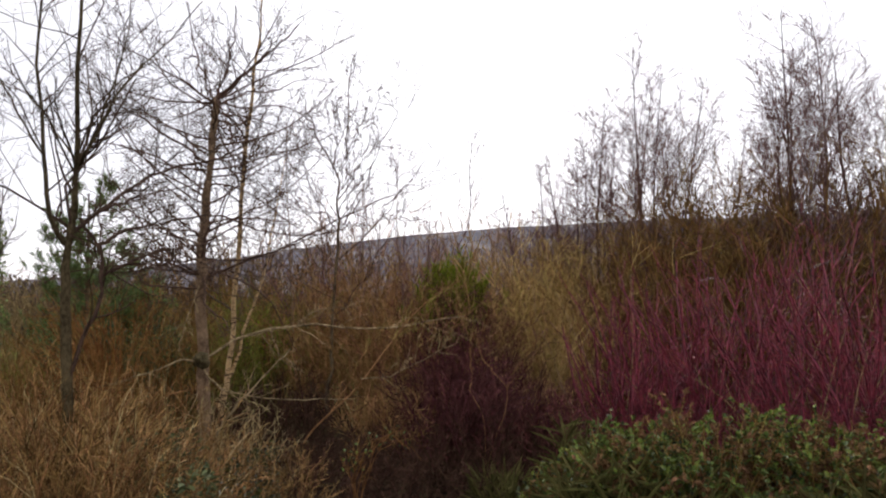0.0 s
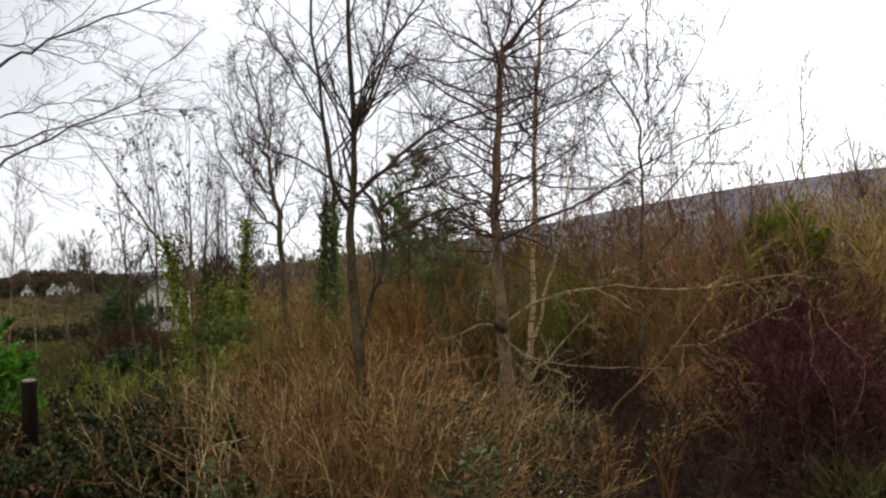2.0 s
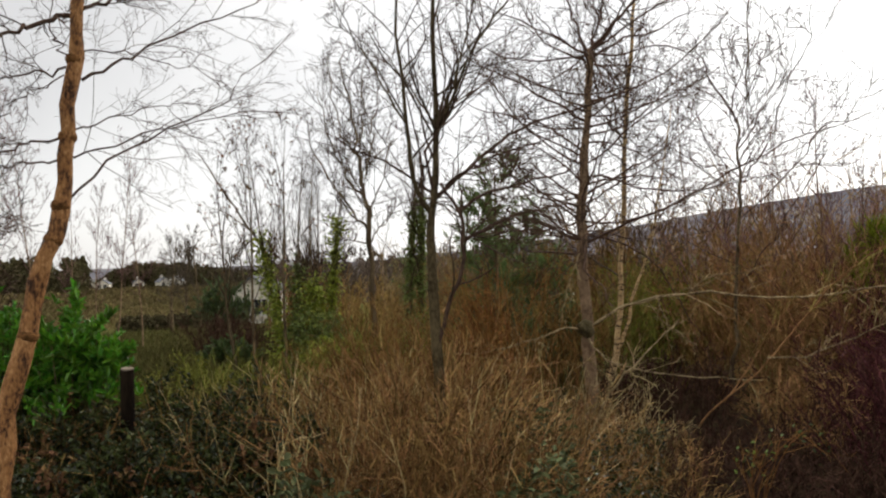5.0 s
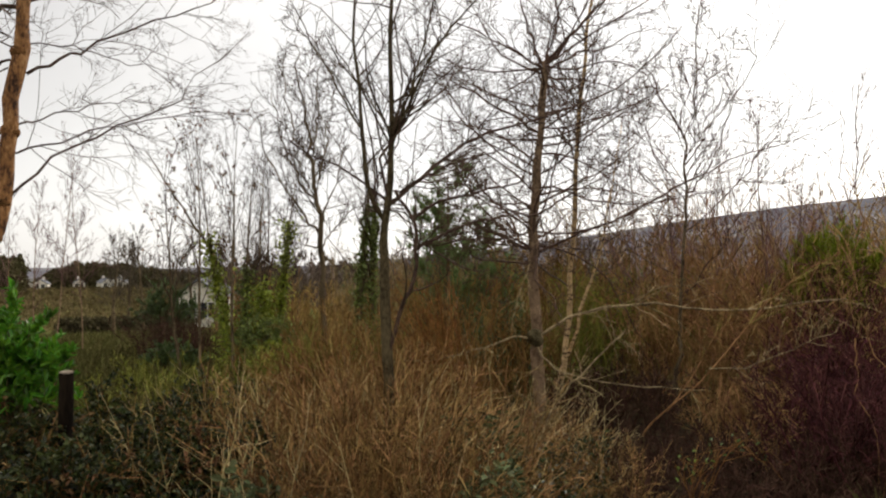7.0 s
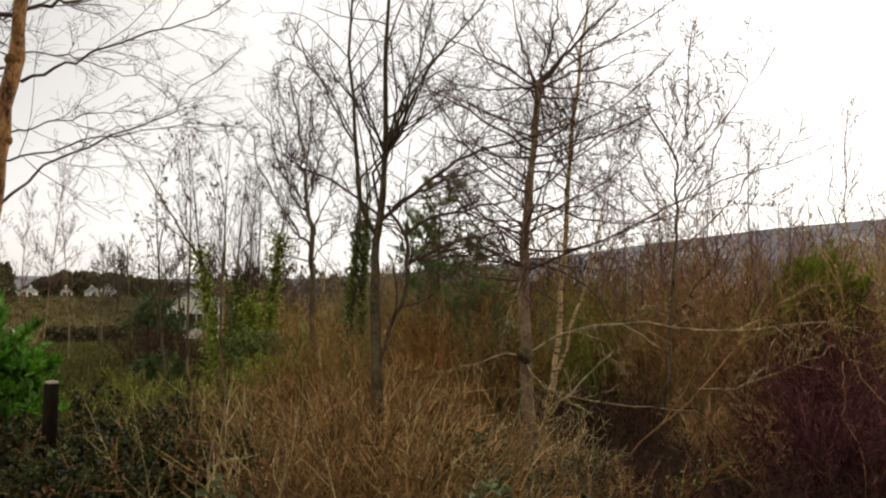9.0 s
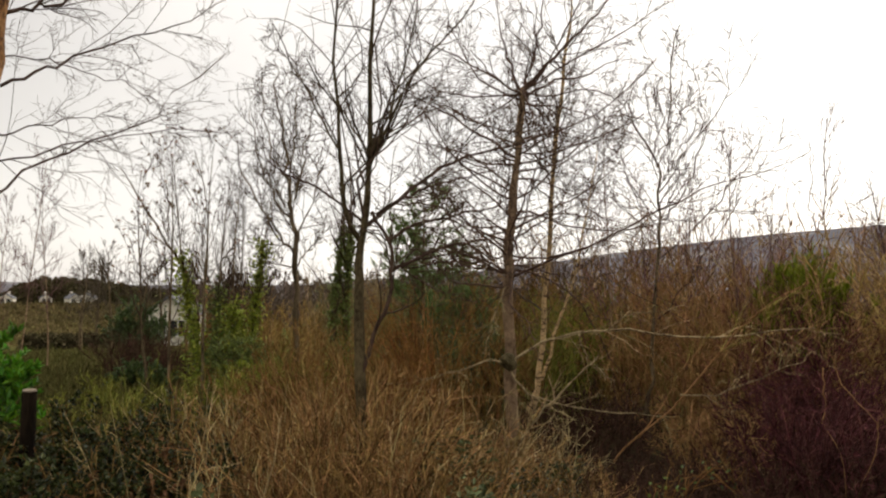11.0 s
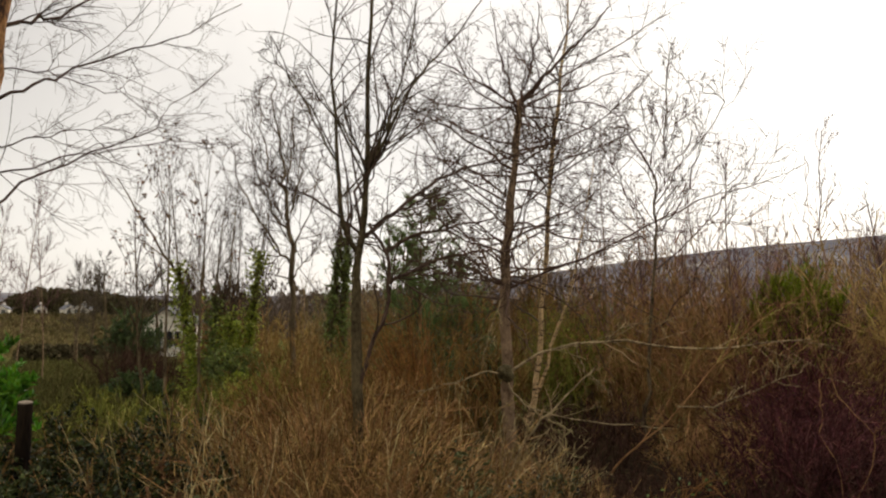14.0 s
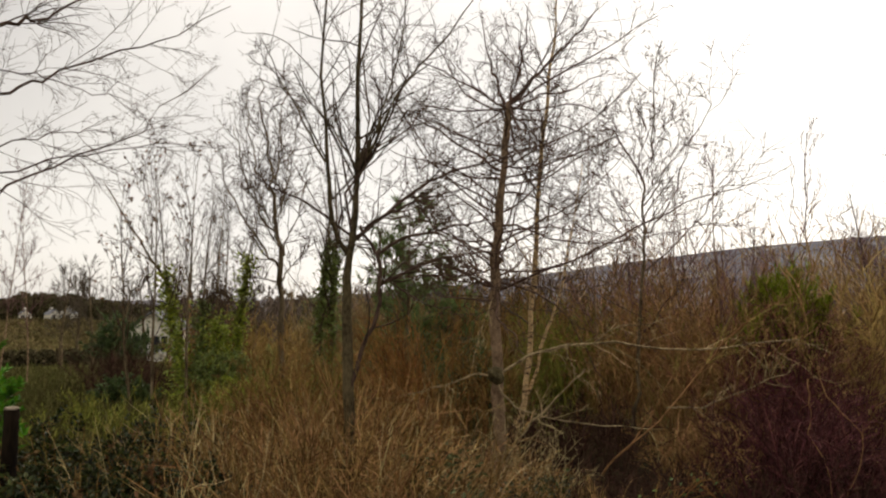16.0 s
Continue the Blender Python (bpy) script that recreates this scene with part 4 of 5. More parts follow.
# ivy-clad upright trunk behind the forked tree, and ivied saplings in front of the house
def ivied(name, seed, az, d, height, ivy_to, label, n, r0=0.04, spread=0.16, lean=0.05, limbs=16, leaf=0.065, twig=M_TWIG, ivy=M_LEAF_IVY):
    rng = np.random.default_rng(seed)
    ob, _, lb = grown_tree(name, seed, az, d, height, r0, label, M_BARK_DARK, twig, limbs, 0.3, 30, 0.34, 0.35, 0.08, lean, orders=FAR_ORDERS, group="ivied saplings")
    tr = [c for c in ob.children if c.name.startswith("trunk")][0]
    co = np.array([v.co for v in tr.data.vertices]).reshape(12, 8, 3).mean(1)[None]
    p, w, s = cling(rng, co, n, spread, leaf, 0.02, ivy_to)
    leafy("ivy", rng, p, w, s, s * 0.9, ivy, ob, "glossy green ivy climbing the stem")
    return ob


ivied("ivied_tree", 61, -6.8, 16, 4.7, 0.74, "trunk thickly sleeved in dark ivy, topped with bare shoots", 3000, 0.09, 0.10, 0.015, 12, 0.065, ivy=M_LEAF_IVY_OLD)
ivied("ivied_tree", 67, -5.9, 16.2, 5.2, 0.70, "taller trunk sleeved in dark ivy beside its twin", 3000, 0.08, 0.10, 0.015, 12, 0.065, ivy=M_LEAF_IVY_OLD)
for az_, d_, h_, to_, n_, sp_, old_, sd_ in ((-16.4, 14.6, 4.7, 0.60, 1900, 0.15, 0, 62), (-15.5, 15, 4.9, 0.46, 1300, 0.16, 1, 63), (-14.3, 14.8, 4.4, 0.44, 1500, 0.20, 0, 64), (-12.8, 15.2, 4.8, 0.66, 1900, 0.14, 0, 65), (-13.5, 15.5, 4.2, 0.42, 1200, 0.22, 0, 66)):
    ivied("ivied_sapling", sd_, az_, d_, h_, to_, "slim bare sapling with ivy up its lower stem", n_, 0.035, sp_, 0.03, ivy=M_LEAF_IVY_OLD if old_ else M_LEAF_IVY)

# saplings that keep curled dead leaves
for az_, d_, h_, sd_, le_ in ((-18.6, 14.2, 4.6, 71, 0.16), (-16.2, 14, 4.7, 72, 0.06), (-20.0, 14.5, 4.0, 73, 0.2)):
    rg_ = np.random.default_rng(sd_)
    ob_, out_, lb_ = grown_tree("sapling_with_dead_leaves", sd_, az_, d_, h_, 0.035, "slender sapling holding scattered dark curled leaves", M_BARK_DARK, M_TWIG, 14, 0.3, 32, 0.42, 0.3, 0.08, le_, orders=((5, 0.3, 1.0, 32, 0.4, 0.4, 0.2, 0.08, 0.06, 0.005), (2, 0.3, 1, 30, 0.5, 0.4, 0.1, 0.1, 0.05, 0.004), None), group="ivied saplings")
    p_, w_ = along(rg_, out_[0][0], 1, 0.7, 1.0)
    leafy("dead_leaf_cover", rg_, p_, rg_.normal(0, 1, p_.shape), rg_.uniform(0.055, 0.09, len(p_)), 0.055, M_LEAF_DEAD, ob_, "curled dark dead leaves", droop=0.4)

shaped_tree(
    "sapling_with_dead_leaves", 74, spot(-16.8, 15),
    [(-4.34, 14.36, -0.75), (-4.34, 14.36, 0.2), (-4.34, 14.36, 1.03), (-4.65, 14.26, 1.93), (-5.26, 14.05, 2.92), (-5.75, 13.87, 3.8)],
    [([(-4.34, 14.36, 0.9), (-4.2, 14.4, 2.0), (-4.25, 14.4, 3.2), (-4.5, 14.4, 4.2)], 0.02, 0.006),
     ([(-4.8, 14.2, 2.2), (-5.3, 14.1, 2.6), (-5.7, 14.0, 2.75)], 0.014, 0.005),
     ([(-4.9, 14.2, 2.4), (-4.95, 14.2, 3.2), (-5.1, 14.2, 4.1)], 0.014, 0.005)],
    "curved sapling leaning out with few thin shoots", M_BARK_DARK, M_TWIG_GREY, 0.045, 0.008, ((6, 0.2, 1.0, 35, 0.35, 0.4, 0.15, 0.12, 0.05, 0.005), (2, 0.3, 1, 35, 0.5, 0.4, 0.05, 0.12, 0.04, 0.004), None))

# thin bare trees at the field's edge
for az_, d_, h_, sd_ in ((-28.3, 22, 6.0, 81), (-26.6, 23, 5.4, 82), (-29.6, 24, 5.2, 83), (-33.0, 20, 6.5, 84), (-35.5, 18, 6.5, 85), (-38, 17, 6.5, 86), (-31.4, 26, 5.0, 87)):
    grown_tree("field_sapling", sd_, az_, d_, h_, 0.026, "tall thin bare sapling at the field's edge", M_BARK_LARCH, M_TWIG_BIRCH, 22, 0.3, 40, 0.26, 0.3, 0.06, orders=((6, 0.2, 1.0, 38, 0.4, 0.4, 0.15, 0.08, 0.05, 0.006), (3, 0.3, 1, 36, 0.5, 0.4, 0.1, 0.1, 0.04, 0.005), None))
for az_, d_, h_, sd_ in ((-24.6, 48, 5.6, 91), (-22.6, 50, 6.2, 92), (-21.0, 52, 5.6, 93), (-19.2, 55, 6.0, 94), (-17.6, 50, 5.8, 95), (-23.6, 56, 5.6, 96), (-14.5, 50, 5.5, 97), (-11.5, 52, 5, 98)):
    grown_tree("hedgerow_tree", sd_, az_, d_, h_, 0.14, "bare round-crowned tree in the field hedge", M_BARK_DARK, M_TWIG_GREY, 26, 0.25, 48, 0.46, 0.2, 0.05, orders=((6, 0.2, 1.0, 36, 0.5, 0.4, 0.1, 0.12, 0.04, 0.016), (4, 0.2, 1, 40, 0.5, 0.4, 0.05, 0.12, 0.03, 0.012), None), group="hedgerow trees")


# ---- evergreens ----
def pine(seed, az, d, height, width, label, low=0.1, needles=30):
    rng = np.random.default_rng(seed)
    at = spot(az, d)
    ob = thing("pine", at, label, "tree", "evergreens")
    tp, tr = run(rng, np.array(at) - np.array([0, 0, 0.1]), (0.02, 0, 1), height + 0.1, 0.07, 12, 0.02, 0.02, 0.2)
    woody("trunk", [(tp, tr)], M_BARK_DARK, ob, 8)
    pos, way, length, rad = sprout(rng, tp, tr, 52, low, 0.97, 62, width / height, 0.55, 0.12, 0.4, 0.006, spread=14)
    lp, lr = run(rng, pos, way, length * rng.uniform(0.6, 1.2, len(length)), rad, 6, 0.1, 0.06, 0.4)
    pos, way, length, rad = sprout(rng, lp, lr, 7, 0.3, 1.0, 45, 0.42, 0.4, 0.2, 0.5, 0.004)
    bp, br = run(rng, pos, way, length, rad, 4, 0.1, 0.1, 0.5)
    for i in range(20):
        woody("limb", [(lp[i:i + 1], lr[i:i + 1])], M_BARK_DARK, ob, 4)
    woody("branchwork", [(lp[20:], lr[20:]), (bp, br)], M_BARK_DARK, ob, 3, kind="stuff")
    p, w = along(rng, bp, needles, 0.25, 1.0)
    n_way = unit(w + rng.normal(0, 0.6, w.shape) + np.array([0, 0, 0.25]))
    leafy("needles", rng, p, n_way, rng.uniform(0.09, 0.16, len(p)), 0.014, M_NEEDLE, ob, "dark green needle tufts", fold=0.0, droop=0.05)
    return ob


pine(101, 0.2, 17, 4.5, 1.5, "young pine, dark green, with open ragged tiers")
pine(102, 2.2, 18.5, 3.4, 1.6, "young pine, dark green, with open ragged tiers")
pine(103, -1.3, 19, 4.0, 1.3, "smaller young pine beside the others")
pine(106, 3.6, 18, 2.1, 1.5, "low spreading young pine among scrub")
pine(104, -7.1, 60, 5.2, 2.2, "distant dark spire-topped conifer", 0.05, 12)
pine(105, -6.3, 62, 4.5, 2.2, "distant dark conifer on the valley side", 0.05, 12)

# broom with upright yellow-green shoots, on a tangle of dead maroon stems
br_rng = np.random.default_rng(111)
broom_at = spot(28.5, 11)
broom = thing("broom_bush", broom_at, "tall broom bush, yellow-green top over dead dark stems", "bush", "evergreens")
k_ = 190
a_ = br_rng.uniform(0, 6.28, k_)
q_ = np.sqrt(br_rng.uniform(0, 1, k_)) * 0.23
st_pos = np.array(broom_at) + np.stack([q_ * np.cos(a_), q_ * np.sin(a_), np.full(k_, -0.05)], 1)
st_way = np.stack([0.29 * np.cos(a_) * q_ / 0.33, 0.29 * np.sin(a_) * q_ / 0.33, np.ones(k_)], 1)
sp_, sr_ = run(br_rng, st_pos, st_way, (2.68 - 15.0 * q_ ** 2) * br_rng.uniform(0.72, 1.04, k_), 0.008, 8, 0.05, 0.02, 0.4)
for i_ in range(24):
    woody("stem", [(sp_[i_:i_ + 1], sr_[i_:i_ + 1] * 1.4)], M_STEM_MAROON, broom, 5)
woody("brushwood", [(sp_[24:], sr_[24:])], M_STEM_MAROON, broom, 3, kind="stuff")
ps_, ws_, ls_, rs_ = sprout(br_rng, sp_, sr_, 12, 0.86, 1.0, 34, 0.09, 0.2, 0.2, 0.4, 0.006)
gp_, gr_ = run(br_rng, ps_, ws_, ls_, rs_, 4, 0.06, 0.12, 0.4)
ps_, ws_, ls_, rs_ = sprout(br_rng, gp_, gr_, 4, 0.2, 1.0, 26, 0.55, 0.3, 0.2, 0.6, 0.005)
g2_, g2r_ = run(br_rng, ps_, ws_, ls_, rs_, 3, 0.05, 0.1, 0.4)
woody("foliage", [(gp_, gr_), (g2_, g2r_)], M_GORSE, broom, 3, "upright yellow-green shoots", "stuff", False)
ps_, ws_, ls_, rs_ = sprout(br_rng, sp_, sr_, 16, 0.08, 0.84, 50, 0.20, 0.2, -0.1, 0.4, 0.003)
dp_, dr_ = run(br_rng, ps_, ws_, ls_, rs_, 4, 0.12, -0.03, 0.4)
ps_, ws_, ls_, rs_ = sprout(br_rng, sp_, sr_, 15, 0.48, 0.92, 40, 0.15, 0.2, 0.0, 0.4, 0.005)
woody("lower_foliage", [run(br_rng, ps_, ws_, ls_, rs_, 3, 0.08, 0.05, 0.4)], M_TWIG_GREEN, broom, 3, "dull dead older shoots", "stuff", False)
woody("dead_growth", [(dp_, dr_)], M_STEM_MAROON, broom, 3, "dead dark red-brown twigs", "stuff", False)


# cherry laurel by the leaning tree
def leaf_bush(name, seed, at, rx, ry, h, n, size, material, label, stem_mat=M_BARK_DARK, aspect=0.36, up=0.5, shell=0.35, leaf_label="", category="bush", group="leafy undergrowth", shoots=70, dead=0.0, bare=0.0):
    """Leaves on many shoots that fill a low dome."""
    rng = np.random.default_rng(seed)
    ob = thing(name, at, label, category, group)
    a, q = rng.uniform(0, 6.28, shoots), np.sqrt(rng.uniform(0, 1, shoots))
    end = np.stack([rx * q * np.cos(a), ry * q * np.sin(a), h * np.sqrt(np.maximum(1 - 0.8 * q ** 2, 0.03)) * rng.uniform(0.78, 1.0, shoots)], 1)
    foot = end * np.array([0.35, 0.35, 0]) - np.array([0, 0, 0.05])
    mid = foot * 0.4 + end * 0.6 + np.stack([np.zeros(shoots), np.zeros(shoots), 0.12 * h * np.ones(shoots)], 1)
    ts = np.linspace(0, 1, 7)[None, :, None]
    lines = (1 - ts) ** 2 * foot[:, None] + 2 * ts * (1 - ts) * mid[:, None] + ts ** 2 * end[:, None] + np.array(at)
    radii = np.linspace(0.007, 0.003, 7)[None].repeat(shoots, 0)
    ps, ws, ls, rs = sprout(rng, lines, radii, 6, 0.25, 0.92, 50, 0.28, 0.4, 0.05, 0.6, 0.0025)
    side = run(rng, ps, ws, ls, rs, 3, 0.12, 0.05, 0.5)
    woody("brushwood", [(lines, radii), side], stem_mat, ob, 3, kind="stuff")
    p, w = along(rng, side[0], max(int(n) // (shoots * 6), 1), 0.1, 1.0)
    if bare:
        keep = p[:, 2] > at[2] + h * bare * rng.uniform(0.8, 1.15, len(p))
        p, w = p[keep], w[keep]
    way = unit(w * 0.6 + rng.normal(0, 0.7, w.shape) + np.array([0, 0, up]))
    s = rng.uniform(0.65, 1.2, len(p)) * size
    k = int(len(p) * dead)
    if k:
        leafy("dead_foliage", rng, p[:k], way[:k], s[:k], s[:k] * aspect, M_LEAF_DEAD, ob, "brown withered leaves")
    pick = rng.permutation(np.arange(k, len(p)))
    leafy("foliage", rng, p[pick], way[pick], s[pick], s[pick] * aspect, material, ob, leaf_label)
    return ob


leaf_bush("laurel_bush", 121, spot(-31.0, 5.7), 0.42, 0.45, 1.46, 15000, 0.082, M_LEAF_LAUREL, "bright green cherry laurel bush beside the leaning tree", aspect=0.36, up=0.7, shoots=80, bare=0.62)
leaf_bush("laurel_bush", 122, spot(-36.2, 6.2), 0.6, 0.6, 1.62, 14000, 0.082, M_LEAF_LAUREL, "bright green cherry laurel bush among brambles", aspect=0.36, up=0.7, shoots=80, bare=0.62)
leaf_bush("holly_bush", 123, spot(-20.9, 20), 1.0, 0.9, 2.2, 15000, 0.065, M_LEAF_HOLLY, "dark evergreen holly bush on bare stems at the field's edge", aspect=0.5, shoots=80, bare=0.55)
leaf_bush("holly_bush", 124, spot(-20.6, 16), 0.75, 0.7, 0.8, 3600, 0.07, M_LEAF_HOLLY, "low dark evergreen bush near the field", aspect=0.5, shoots=50)
leaf_bush("ivy_mound", 125, spot(-12.6, 13.4), 0.7, 0.7, 0.8, 3600, 0.06, M_LEAF_IVY, "mound of bright ivy round the saplings' feet", aspect=0.8, shoots=80)
leaf_bush("ivy_mound", 126, spot(-13.8, 14.2), 0.9, 0.7, 1.3, 4500, 0.06, M_LEAF_IVY_OLD, "ivy and honeysuckle heaped on old stems", aspect=0.8, shoots=60)
leaf_bush("holly_bush", 127, spot(1.3, 13.5), 1.25, 0.8, 1.65, 7000, 0.06, M_LEAF_HOLLY, "dark evergreen undergrowth below the pines", aspect=0.5, shoots=60)

leaf_bush("evergreen_bush", 128, spot(4.9, 12.2), 0.8, 0.7, 1.55, 5200, 0.06, M_LEAF_HOLLY, "dark evergreen bush in the scrub behind the tiered tree", aspect=0.5, shoots=60)
leaf_bush("evergreen_bush", 129, spot(12.6, 11.6), 0.9, 0.7, 1.75, 4200, 0.055, M_GORSE, "yellow-green young broom bush in the scrub", aspect=0.3, shoots=60, bare=0.5)

# bramble mounds
for az_, d_, rx_, ry_, h_, n_, sd_ in ((44.5, 4.4, 0.65, 0.6, 0.84, 4800, 131), (50.5, 4.5, 0.95, 0.8, 0.97, 7000, 132), (58.5, 4.7, 0.9, 0.8, 0.90, 6000, 133), (39.0, 4.4, 0.40, 0.4, 0.48, 2000, 134), (65, 4.6, 0.8, 0.8, 0.88, 4000, 135)):
    leaf_bush("bramble_mound", sd_, spot(az_, d_), rx_, ry_, h_, n_ * 1.2, 0.042, M_LEAF_BRAMBLE, "green bramble mound with grass grown through it", M_TWIG_ORANGE, 0.62, 0.25, shoots=90, dead=0.22 if az_ < 46 else 0.5)
# left-hand mounds: their shade is painted in through the darkened leaf colour
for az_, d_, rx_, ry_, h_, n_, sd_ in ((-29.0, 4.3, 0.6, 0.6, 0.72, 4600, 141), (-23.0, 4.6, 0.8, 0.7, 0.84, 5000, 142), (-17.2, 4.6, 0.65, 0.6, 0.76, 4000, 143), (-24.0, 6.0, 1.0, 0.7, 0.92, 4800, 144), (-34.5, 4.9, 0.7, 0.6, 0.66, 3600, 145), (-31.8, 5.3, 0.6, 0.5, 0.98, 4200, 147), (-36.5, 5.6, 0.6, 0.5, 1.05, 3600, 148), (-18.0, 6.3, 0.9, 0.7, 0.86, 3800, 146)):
    leaf_bush("bramble_mound", sd_, spot(az_, d_), rx_, ry_, h_, n_ * 1.5, 0.036, M_LEAF_SHADED, "glossy bramble mound, its shade put into the leaf colour", M_STEM_DEAD, 0.66, 0.3, shoots=70, dead=0.12)


# ---- stems in masses ----
def stem_mass(name, seed, label, category, az, d, n, height, material, r=0.005, lean=0.18, side=5, lift=0.15, group="", kind="stuff", rmin=0.0022, hvar=0.3, trop=0.0, side_len=0.35, wob=0.06, fine=0, single=0, fan=0.0):
    """Many thin stems rising from a patch of ground between two azimuths and two distances, with side shoots; the stoutest are parts of their own."""
    rng = np.random.default_rng(seed)
    azs = rng.uniform(az[0], az[1], n)
    ds = np.sqrt(rng.uniform(d[0] ** 2, d[1] ** 2, n))
    foot = np.array([spot(a, q) for a, q in zip(azs, ds)]) - np.array([0, 0, 0.05])
    way = np.concatenate([rng.normal(0, lean, (n, 2)), np.ones((n, 1))], 1)
    if fan:
        mid = foot.mean(0)
        foot, out = mid + (foot - mid) * 0.45, (foot - mid)[:, :2]
        foot[:, 2] = [ground_z(x, y) - 0.05 for x, y in foot[:, :2]]
        way[:, :2] += out * fan
    clump = np.array([0.75 + 0.5 * noise.noise((x * 1.3, y * 1.3, seed)) for x, y, _ in foot])
    h = height * np.clip(clump * rng.uniform(1 - hvar, 1 + hvar, n), 0.3, 1.02)
    lines = run(rng, foot, way, h, r * rng.uniform(0.6, 1.3, n), 6, wob, trop, 0.35)
    extra = []
    if side:
        extra.append(run(rng, *sprout(rng, *lines, side, 0.3, 1.0, 34, side_len, 0.5, lift, 0.6, rmin), 4 if not fine else 3, wob * 1.6, trop, 0.5))
        if fine:
            extra.append(run(rng, *sprout(rng, *extra[0], fine, 0.2, 1.0, 36, 0.55, 0.4, lift * 0.5, 0.7, rmin * 0.85), 2, wob * 1.6, 0, 0.5))
    if not single:
        return tagged(woody(name, [lines] + extra, material, None, 3, label, kind, False), "", category, group)
    ob = thing(name, foot.mean(0), label, category, group)
    for i in range(single):
        woody("stem", [(lines[0][i:i + 1], lines[1][i:i + 1] * 1.35)], material, ob, 6)
    woody("brushwood", [(lines[0][single:], lines[1][single:])] + extra, material, ob, 3, kind="stuff", smooth=False)
    return ob


# dead herb and bracken stalks in front of the trees
stem_mass("dead_stalks", 201, "dense brown dead stalks and bracken on the bank", "stalks", (-15, 3), (3.9, 6.2), 480, 1.14, M_STEM_DEAD, 0.0052, 0.38, 4, 0.05, rmin=0.0027, fine=1, hvar=0.45, wob=0.15, trop=-0.01)
stem_mass("russet_stalks", 210, "russet dead stalks at the back of the bank", "stalks", (-14, 2), (5.2, 6.8), 330, 1.25, M_BRACKEN, 0.0044, 0.3, 5, 0.05, fine=2, hvar=0.4, wob=0.1)
stem_mass("front_stalks", 225, "short brown dead stalks at the front of the bank", "stalks", (-13, 5), (3.4, 4.4), 380, 1.06, M_STALK_BROWN, 0.0042, 0.42, 5, 0.0, rmin=0.0024, fine=1, hvar=0.35, wob=0.16, trop=-0.012)
stem_mass("front_stalks", 228, "taller brown stalks round the foot of the forked tree", "stalks", (-10, 1), (3.9, 4.6), 150, 1.32, M_STEM_DEAD, 0.0046, 0.34, 5, 0.0, rmin=0.0025, fine=1, hvar=0.3, wob=0.15, trop=-0.01)
stem_mass("brown_stalks", 207, "darker brown dead stalks, bent and crossing", "stalks", (-16, 5), (3.7, 6.0), 440, 0.85, M_STALK_BROWN, 0.0048, 0.45, 5, 0.0, rmin=0.0026, fine=1, hvar=0.45, wob=0.18, trop=-0.015)
stem_mass("low_stalks", 218, "low broken stalks running down to the hollow", "stalks", (2, 11), (4.0, 7.0), 400, 0.68, M_STEM_DEAD, 0.0048, 0.5, 5, 0.0, rmin=0.0026, fine=1, hvar=0.5, wob=0.2, trop=-0.015)
stem_mass("straw_stalks", 202, "pale straw-coloured dead stalks among the brown", "stalks", (-18, 4), (3.6, 5.8), 330, 1.05, M_STEM_STRAW, 0.0048, 0.40, 3, 0.05, hvar=0.5, wob=0.12)
stem_mass("bracken_stalks", 203, "rust-brown bracken between the trees", "stalks", (-12, 4), (6.0, 10.5), 250, 1.15, M_BRACKEN, 0.005, 0.28, 5, 0.0, fine=2, rmin=0.0032, wob=0.1)
stem_mass("olive_stalks", 204, "olive-green shoots and grass over the brambles", "stalks", (-24, -10), (5.0, 8.0), 300, 0.9, M_TWIG_OLIVE, 0.0038, 0.5, 4, 0.05, fine=2, wob=0.12)
stem_mass("orange_stalks", 205, "orange-brown dead stalks in loose tufts", "stalks", (9, 16), (4.4, 6.5), 150, 0.55, M_STEM_DEAD, 0.004, 0.45, 4, 0.05, fine=2, hvar=0.4, wob=0.15)
stem_mass("pale_stems", 206, "thin lichened stems at the foot of the trees", "stalks", (1, 12.5), (5.2, 7.6), 130, 0.85, M_TWIG_PALE, 0.0060, 0.55, 3, 0.0, fine=1, wob=0.2, trop=-0.02)
stem_mass("pale_dead_canes", 217, "pale dead canes standing among the red dogwood", "stalks", (40, 62), (6.0, 7.6), 26, 2.1, M_TWIG_PALE, 0.0065, 0.35, 3, 0.1, hvar=0.4, wob=0.1)

stem_mass("arching_canes", 208, "long pale arching canes springing from the brambles", "stalks", (-24, -2), (4.2, 5.6), 100, 1.15, M_STEM_STRAW, 0.0038, 0.55, 3, 0.0, hvar=0.4, wob=0.05, trop=-0.03, side_len=0.25)
stem_mass("dark_brushwood", 227, "dark dead brushwood behind the low bough", "stalks", (8.5, 18), (7.8, 9.4), 170, 0.95, M_BRUSH_SHADED, 0.006, 0.4, 6, 0.0, rmin=0.0042, fine=2, wob=0.16)
stem_mass("dark_brushwood", 226, "dark dead brushwood under the holly at the field edge", "stalks", (-22.5, -18.2), (16.5, 19.5), 130, 1.5, M_BRUSH_SHADED, 0.010, 0.3, 6, 0.1, rmin=0.007, fine=2, wob=0.15)
stem_mass("green_scrub", 222, "olive-green young shoots among the bracken", "stalks", (-11, -4), (9, 11), 60, 1.3, M_TWIG_GREEN, 0.006, 0.22, 5, 0.2, rmin=0.004, fine=2, wob=0.1)
stem_mass("tan_saplings", 209, "brown stems crowding between the ivied saplings", "stalks", (-16.9, -12.5), (15, 17), 130, 2.3, M_TWIG_RUSSET, 0.010, 0.12, 5, 0.2, rmin=0.006, fine=2, wob=0.06)
